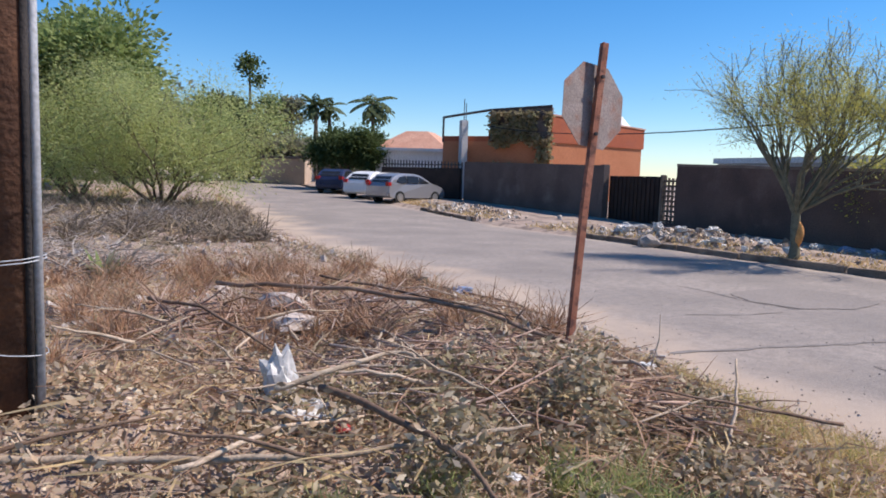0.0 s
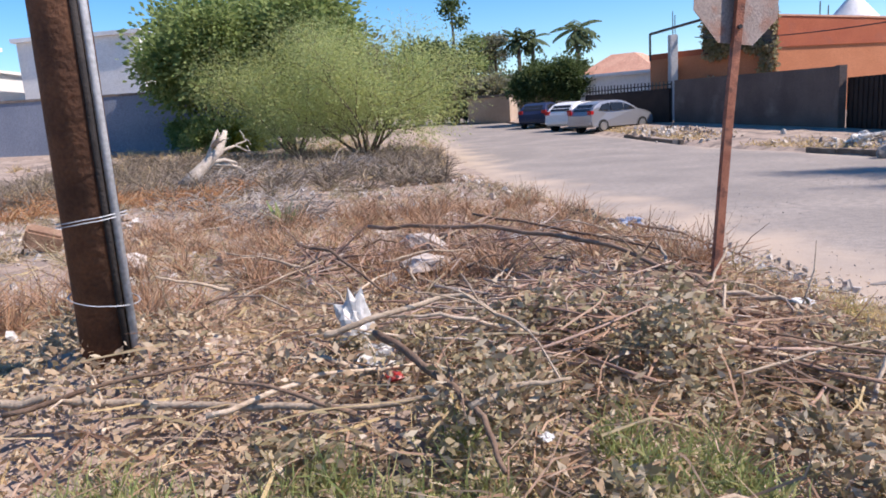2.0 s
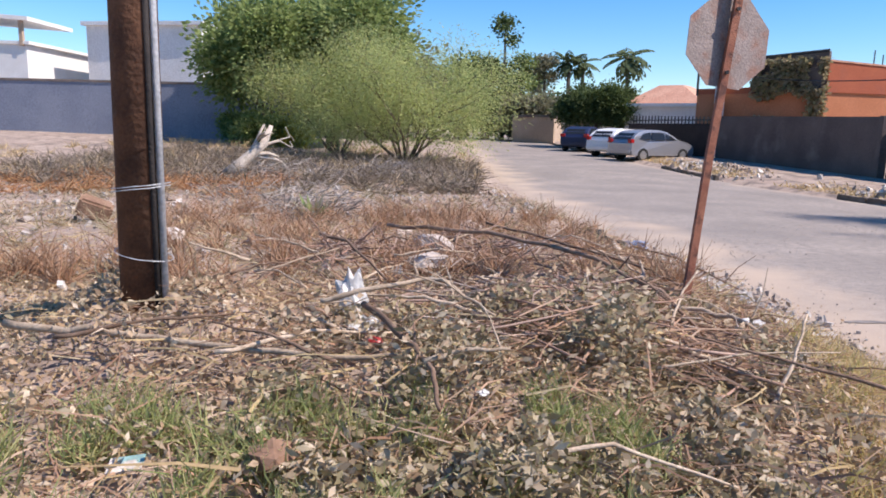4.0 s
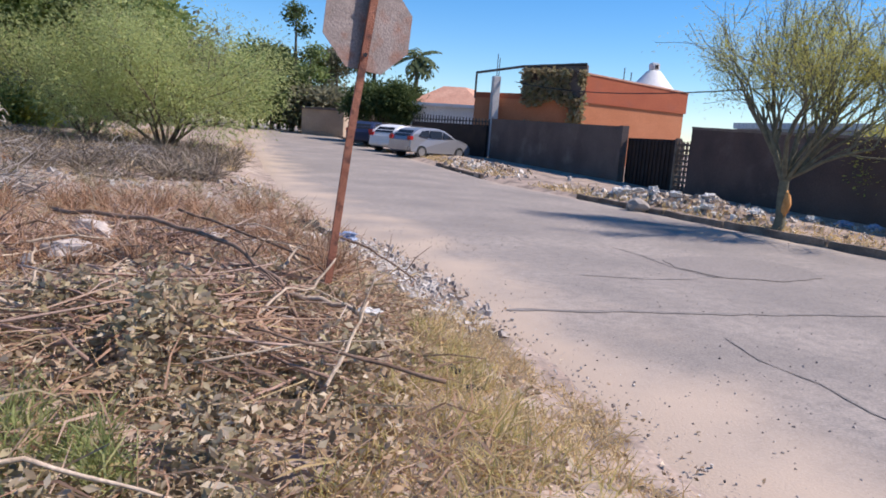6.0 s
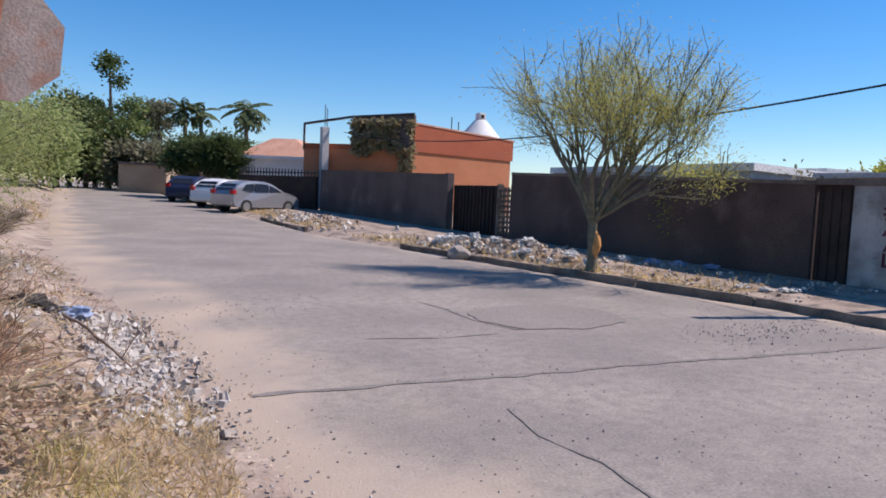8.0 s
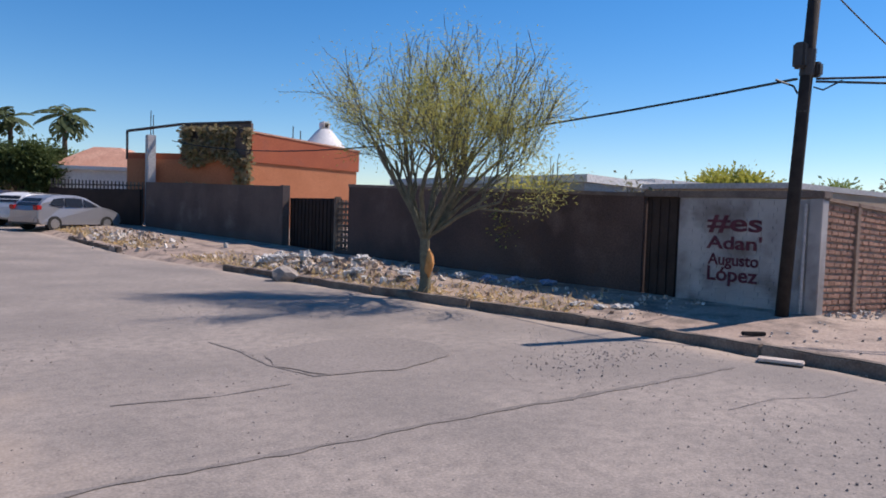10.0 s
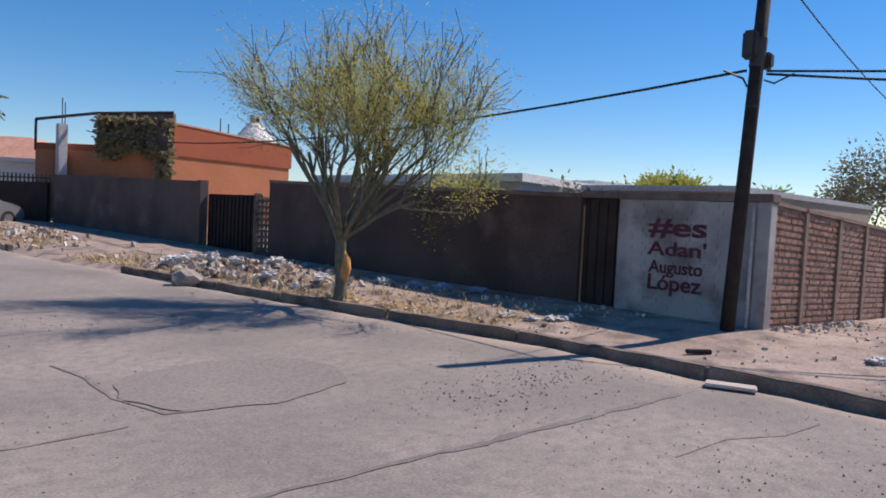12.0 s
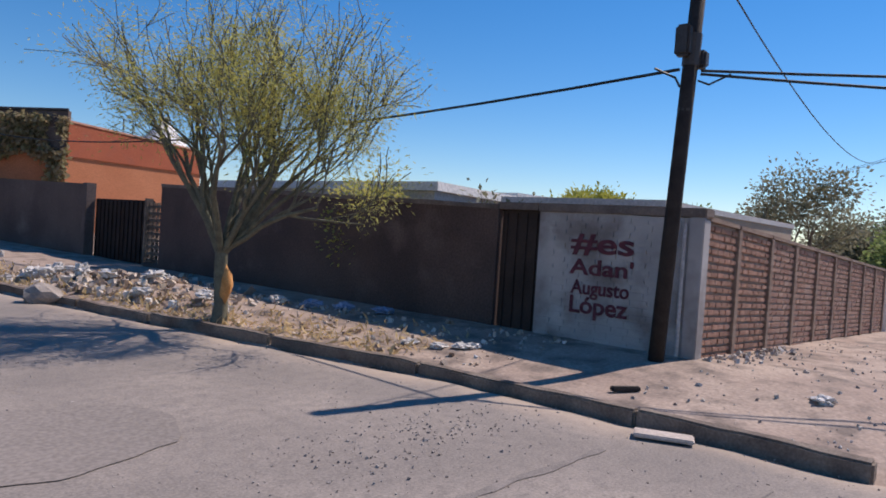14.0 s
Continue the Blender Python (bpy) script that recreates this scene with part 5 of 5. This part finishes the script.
stones("footway_clods", "clods and pebbles on the dirt footway", "stones", 900, lambda r: (r.uniform(14.1, 24), r.uniform(-1, 5.5)), 0.01, 0.045, GRAVEL, 7)
stones("pier_clods", "broken brick bits at the foot of the brick wall", "stones", 160, lambda r: (r.uniform(16.7, 20.0), 5.6 - abs(r.gauss(0, 0.2))), 0.02, 0.08, GRAVEL, 8)
stones("far_rubble", "pale rubble near the parked cars", "rubble", 420, lambda r: (r.gauss(12.6, 0.6), r.gauss(28.0, 2.2)), 0.04, 0.2, TRASH, 9)
def strip_stalks(name, n, y0, y1, off, seed, material, label):
    rg = np.random.default_rng(seed)
    yy = rg.uniform(y0, y1, n)
    xx = np.array([lerp_table(KERB_LINE, v) for v in yy]) + off + np.abs(rg.normal(0, 0.7, n))
    c = np.stack([xx, yy, [gz(a, b) for a, b in zip(xx, yy)]], 1)
    tagged(leaf_mesh(name, c, 0.035, material, None, seed, long=4.0, droop=-0.4), label, "dry grass", kind="stuff")
strip_stalks("footway_grass", 2200, 8.2, 21, 0.15, 14, STRAW, "dry straw grass on the dirt footway")
strip_stalks("far_grass", 2200, 24, 34, 0.4, 15, STRAW, "dry straw grass near the parked cars")

# ---- heap of cut sticks beside the sign post ----
hr, hb = random.Random(41), bmesh.new()
for i in range(430):
    x, y = hr.gauss(2.75, 0.62), hr.gauss(4.0, 0.75)
    if x > 3.75 or y < 2.6:
        continue
    a, ln = hr.choice((hr.gauss(-0.75, 0.45), hr.uniform(0, 3.14))), hr.uniform(0.2, 0.8)
    z = gz(x, y) + 0.02 + 1.25 * brush_depth(x, y) * hr.uniform(0.2, 1.0)
    d, n = Vector((math.cos(a), math.sin(a), hr.gauss(0, 0.1))), Vector((-math.sin(a), math.cos(a), 0))
    c, bow, r = Vector((x, y, z)), hr.gauss(0, 0.07), hr.uniform(0.004, 0.0095)
    pts = []
    for f in (-0.5, -0.2, 0.12, 0.5):
        p = c + d * ln * f + n * (bow * (1 - 4 * f * f) * ln + hr.gauss(0, 0.008))
        p.z = max(p.z, gz(p.x, p.y) + 0.02)
        pts.append(p)
    tube(pts, [r, r * 0.95, r * 0.8, r * 0.5], 5, hb)
tagged(part("stick_heap", hb, HEAPSTICK, smooth=True), "heap of reddish brown cut sticks and stalks", "sticks", kind="stuff")

# ---- single loose things ----
def rock(name, label, category, at, r, material, seed, flat=0.6, ext=(1, 1), rz=0):
    bm = lump(r, seed, flat, 0.45, 2)
    for v in bm.verts:
        v.co.x *= ext[0]
        v.co.y *= ext[1]
    o = part(name, bm, material)
    o.matrix_basis = pose(*at, 0, 0, rz)
    tagged(o, label, category)


def crumple(name, label, category, at, size, material, seed, rz=0):
    bm = lump(1.0, seed, 1.0, 0.6, 3)
    for v in bm.verts:
        k = 1 + 0.45 * noise.noise(v.co * 3.3 + Vector((seed, 1, 2)))
        v.co = Vector((v.co.x * size[0] * k, v.co.y * size[1] * k, v.co.z * size[2] * k))
    o = part(name, bm, material)
    o.matrix_basis = pose(*at, 0, 0, rz)
    tagged(o, label, category)


crumple("plastic_bag", "crumpled white plastic bag caught on the brush", "plastic bag", (1.60, 3.45, 0.56), (0.08, 0.06, 0.14), BAG, 1)
crumple("plastic_bag", "crumpled greyish white plastic bag on the brush", "plastic bag", (1.72, 3.22, 0.46), (0.11, 0.08, 0.05), BAG, 2)
rock("lid", "small red lid among dry leaves", "lid", (1.79, 2.86, 0.5), 0.035, REDCAN, 3, 0.6)
crumple("paper_scrap", "torn white paper scrap on leaves", "paper", (2.29, 2.21, 0.5), (0.02, 0.025, 0.008), BAG, 5)
rock("broken_concrete", "pinkish broken concrete lump in the brush", "rubble", (2.02, 6.25, 0.42), 0.2, PALEROCK, 6, 0.5, (1.5, 0.6), -50)
rock("broken_concrete", "pale flat stone in the brush", "rubble", (2.0, 5.55, 0.40), 0.16, PALEROCK, 7, 0.45, (1.3, 0.8), 20)
rock("charred_lump", "black charred lump at the road edge", "ash", (3.95, 8.4, 0.2), 0.22, BLACK, 8, 0.5, (1.4, 0.9), 10)
rock("charred_lump", "black charred lump at the road edge", "ash", (4.25, 8.2, 0.15), 0.15, BLACK, 9, 0.5, (1.2, 0.9), 40)
# flat black lumps along the verge near the sign post
for i, (x, y, r) in enumerate(((4.1, 3.55, 0.07), (4.28, 3.15, 0.09), (4.05, 3.95, 0.06), (4.36, 2.9, 0.06))):
    rock("charred_lump", "flat black lump in the dry grass", "ash", (x, y, gz(x, y) + 0.015), r, BLACK, 80 + i, 0.22, (1.5, 0.8), -50)
crumple("paper_scrap", "crumpled white paper beside the sign post", "paper", (4.0, 3.72, gz(4.0, 3.72) + 0.05), (0.07, 0.05, 0.03), BAG, 85)
for i, (x, y) in enumerate(((3.45, 6.3), (3.0, 6.9), (1.6, 8.2), (0.8, 7.4), (2.4, 8.8), (3.3, 7.5))):
    crumple("paper_scrap", "dirty pale paper scrap on the lot", "paper", (x, y, gz(x, y) + 0.03), (0.13, 0.09, 0.03), BAG if i % 2 else PALEROCK, 90 + i, 37 * i)
crumple("plastic_bag", "faded blue plastic bag on the rubble", "plastic bag", (4.42, 7.9, 0.2), (0.13, 0.12, 0.07), BLUEBAG, 10)
rock("stone", "grey boulder lying by the kerb", "stone", (12.45, 14.9, 0.1), 0.28, ROCK, 11, 0.7)
rock("stone", "dirty white stone on bare soil", "stone", (-0.75, 6.75, 0.35), 0.15, PALEROCK, 12, 0.7)
o = part("adobe_block", box(-0.2, 0.2, -0.13, 0.13, -0.11, 0.13, 0.03), BLOCK)
o.matrix_basis = pose(-2.35, 8.4, gz(-2.35, 8.4) + 0.16, 14, 22, 25)
tagged(o, "brown adobe block lying tilted on the lot", "block")
o = part("cardboard_sheet", box(-0.06, 0.06, -0.035, 0.035, -0.003, 0.003, 0.001), CARDBOARD)
o.matrix_basis = pose(1.06, 1.78, gz(1.06, 1.78) + 0.09, 20, -8, 5)
tagged(o, "faded printed cardboard scrap in the grass", "cardboard")
rock("stone", "brown stone half hidden in grass", "stone", (1.55, 1.82, gz(1.55, 1.82) + 0.12), 0.085, BLOCK, 13, 0.7)
o = part("concrete_slab", box(-0.24, 0.24, -0.1, 0.1, 0, 0.035, 0.01), PALEROCK)
o.matrix_basis = pose(13.55, 4.75, 0.02, 0, 0, -68)
tagged(o, "pale broken concrete slab at the kerb", "slab")
o = part("wood_scrap", box(-0.16, 0.16, -0.035, 0.035, 0, 0.05, 0.01), POLEDARK)
o.matrix_basis = pose(14.6, 5.6, gz(14.6, 5.6) + 0.01, 0, 0, -35)
tagged(o, "dark charred wood scrap on the dirt", "wood scrap")
for i, (x, y) in enumerate(((15.6, 11.0), (15.4, 11.6), (15.9, 10.4), (15.2, 12.2))):
    crumple("plastic_bag", "blue and white plastic bag at the wall foot", "plastic bag", (x, y, gz(x, y) + 0.06), (0.16, 0.14, 0.06), BLUEBAG if i != 3 else BAG, 20 + i)
rndb = random.Random(9)
for i in range(11):
    y = min(19.0, rndb.gauss(15.2, 1.7))
    x = lerp_table(KERB_LINE, y) + 0.5 + abs(rndb.gauss(0, 0.7))
    crumple("plastic_bag", "dirty white plastic bag on the rubble heap", "plastic bag", (x, y, gz(x, y) + 0.16), (rndb.uniform(0.1, 0.22), rndb.uniform(0.1, 0.2), rndb.uniform(0.06, 0.12)), BAG, 40 + i)
for i, (x, y) in enumerate(((14.7, 8.2), (14.9, 8.0), (14.6, 8.6), (15.6, 4.0), (15.0, 7.9))):
    crumple("paper_scrap", "crumpled white paper on the dirt footway", "paper", (x, y, gz(x, y) + 0.03), (0.12, 0.09, 0.035), BAG, 60 + i)
# spiny rosette plant on the lot
agave = thing("agave", "grey-green spiky rosette plant on the lot", "plant", at=(0.3, 9.0, gz(0.3, 9.0)))
for i in range(26):
    a, e = rndb.uniform(0, 6.283), rndb.uniform(0.3, 1.3)
    d = Vector((math.cos(a) * math.cos(e), math.sin(a) * math.cos(e), math.sin(e)))
    s = Vector((-math.sin(a), math.cos(a), 0)) * 0.035
    q = d * rndb.uniform(0.25, 0.45)
    mesh_object("leaf", [-s, s, q * 0.5 + s * 1.1, q * 0.5 - s * 1.1, q], [(0, 1, 2, 3), (3, 2, 4)], OLIVE if i % 3 else MIDGREEN, agave)

# ---- bricks of the side wall ----
bb = box(-0.118, 0.118, -0.03, 0.05, -0.032, 0.032, 0.006)
bme = bpy.data.meshes.new("brick")
bb.to_mesh(bme)
bb.free()
bme.materials.append(BRICK)
rest_v, rest_f = [], []
rb = random.Random(5)
for pi, (a, b) in enumerate(zip(PIERS, PIERS[1:])):
    rows = 20
    for r in range(rows):
        z = 0.02 + r * 0.098
        n = max(1, round((b - a - 0.14) / 0.252))
        for i in range(n):
            x = a + 0.07 + (b - a - 0.14) * (i + 0.5) / n + (0.03 if r % 2 else -0.03)
            w = ((b - a - 0.14) / n - 0.016) / 0.236
            y = CY + 0.028 + rb.uniform(-0.008, 0.006)
            zz = z + fall(x)
            if pi < 2 and r >= 1:
                o = new("brick", bme)
                o.parent = side
                o.matrix_basis = Matrix.Translation((x, y, zz)) @ Euler((0, radians(rb.uniform(-1.2, 1.2) + 2.6), 0)).to_matrix().to_4x4() @ Matrix.Diagonal((w, 1, rb.uniform(0.9, 1.1), 1))
            else:
                q = len(rest_v)
                for sx, sy, sz in ((-1, -1, -1), (1, -1, -1), (1, 1, -1), (-1, 1, -1), (-1, -1, 1), (1, -1, 1), (1, 1, 1), (-1, 1, 1)):
                    rest_v.append((x + sx * 0.116 * w, y + 0.01 + sy * 0.036, zz + sz * 0.032))
                rest_f += [tuple(q + j for j in f) for f in ((0, 3, 2, 1), (4, 5, 6, 7), (0, 1, 5, 4), (1, 2, 6, 5), (2, 3, 7, 6), (3, 0, 4, 7))]
tagged(mesh_object("far_bricks", rest_v, rest_f, BRICKISL, side), kind="stuff")

# painted bricks of the white wall end
wb_ = box(-0.012, 0.03, -0.118, 0.118, -0.034, 0.034, 0.005)
wme = bpy.data.meshes.new("brick")
wb_.to_mesh(wme)
wb_.free()
wme.materials.append(WHITEWALL)
for r in range(18):
    for i in range(9):
        y = CY + 0.30 + 0.242 * i + (0.04 if r % 2 else -0.02)
        if y > 7.94:
            continue
        o = new("brick", wme)
        o.parent = white_wall
        o.matrix_basis = Matrix.Translation((WX + rb.uniform(-0.001, 0.002), y, 0.24 + 0.098 * r)) @ Euler((radians(rb.uniform(-0.8, 0.8)), 0, 0)).to_matrix().to_4x4()
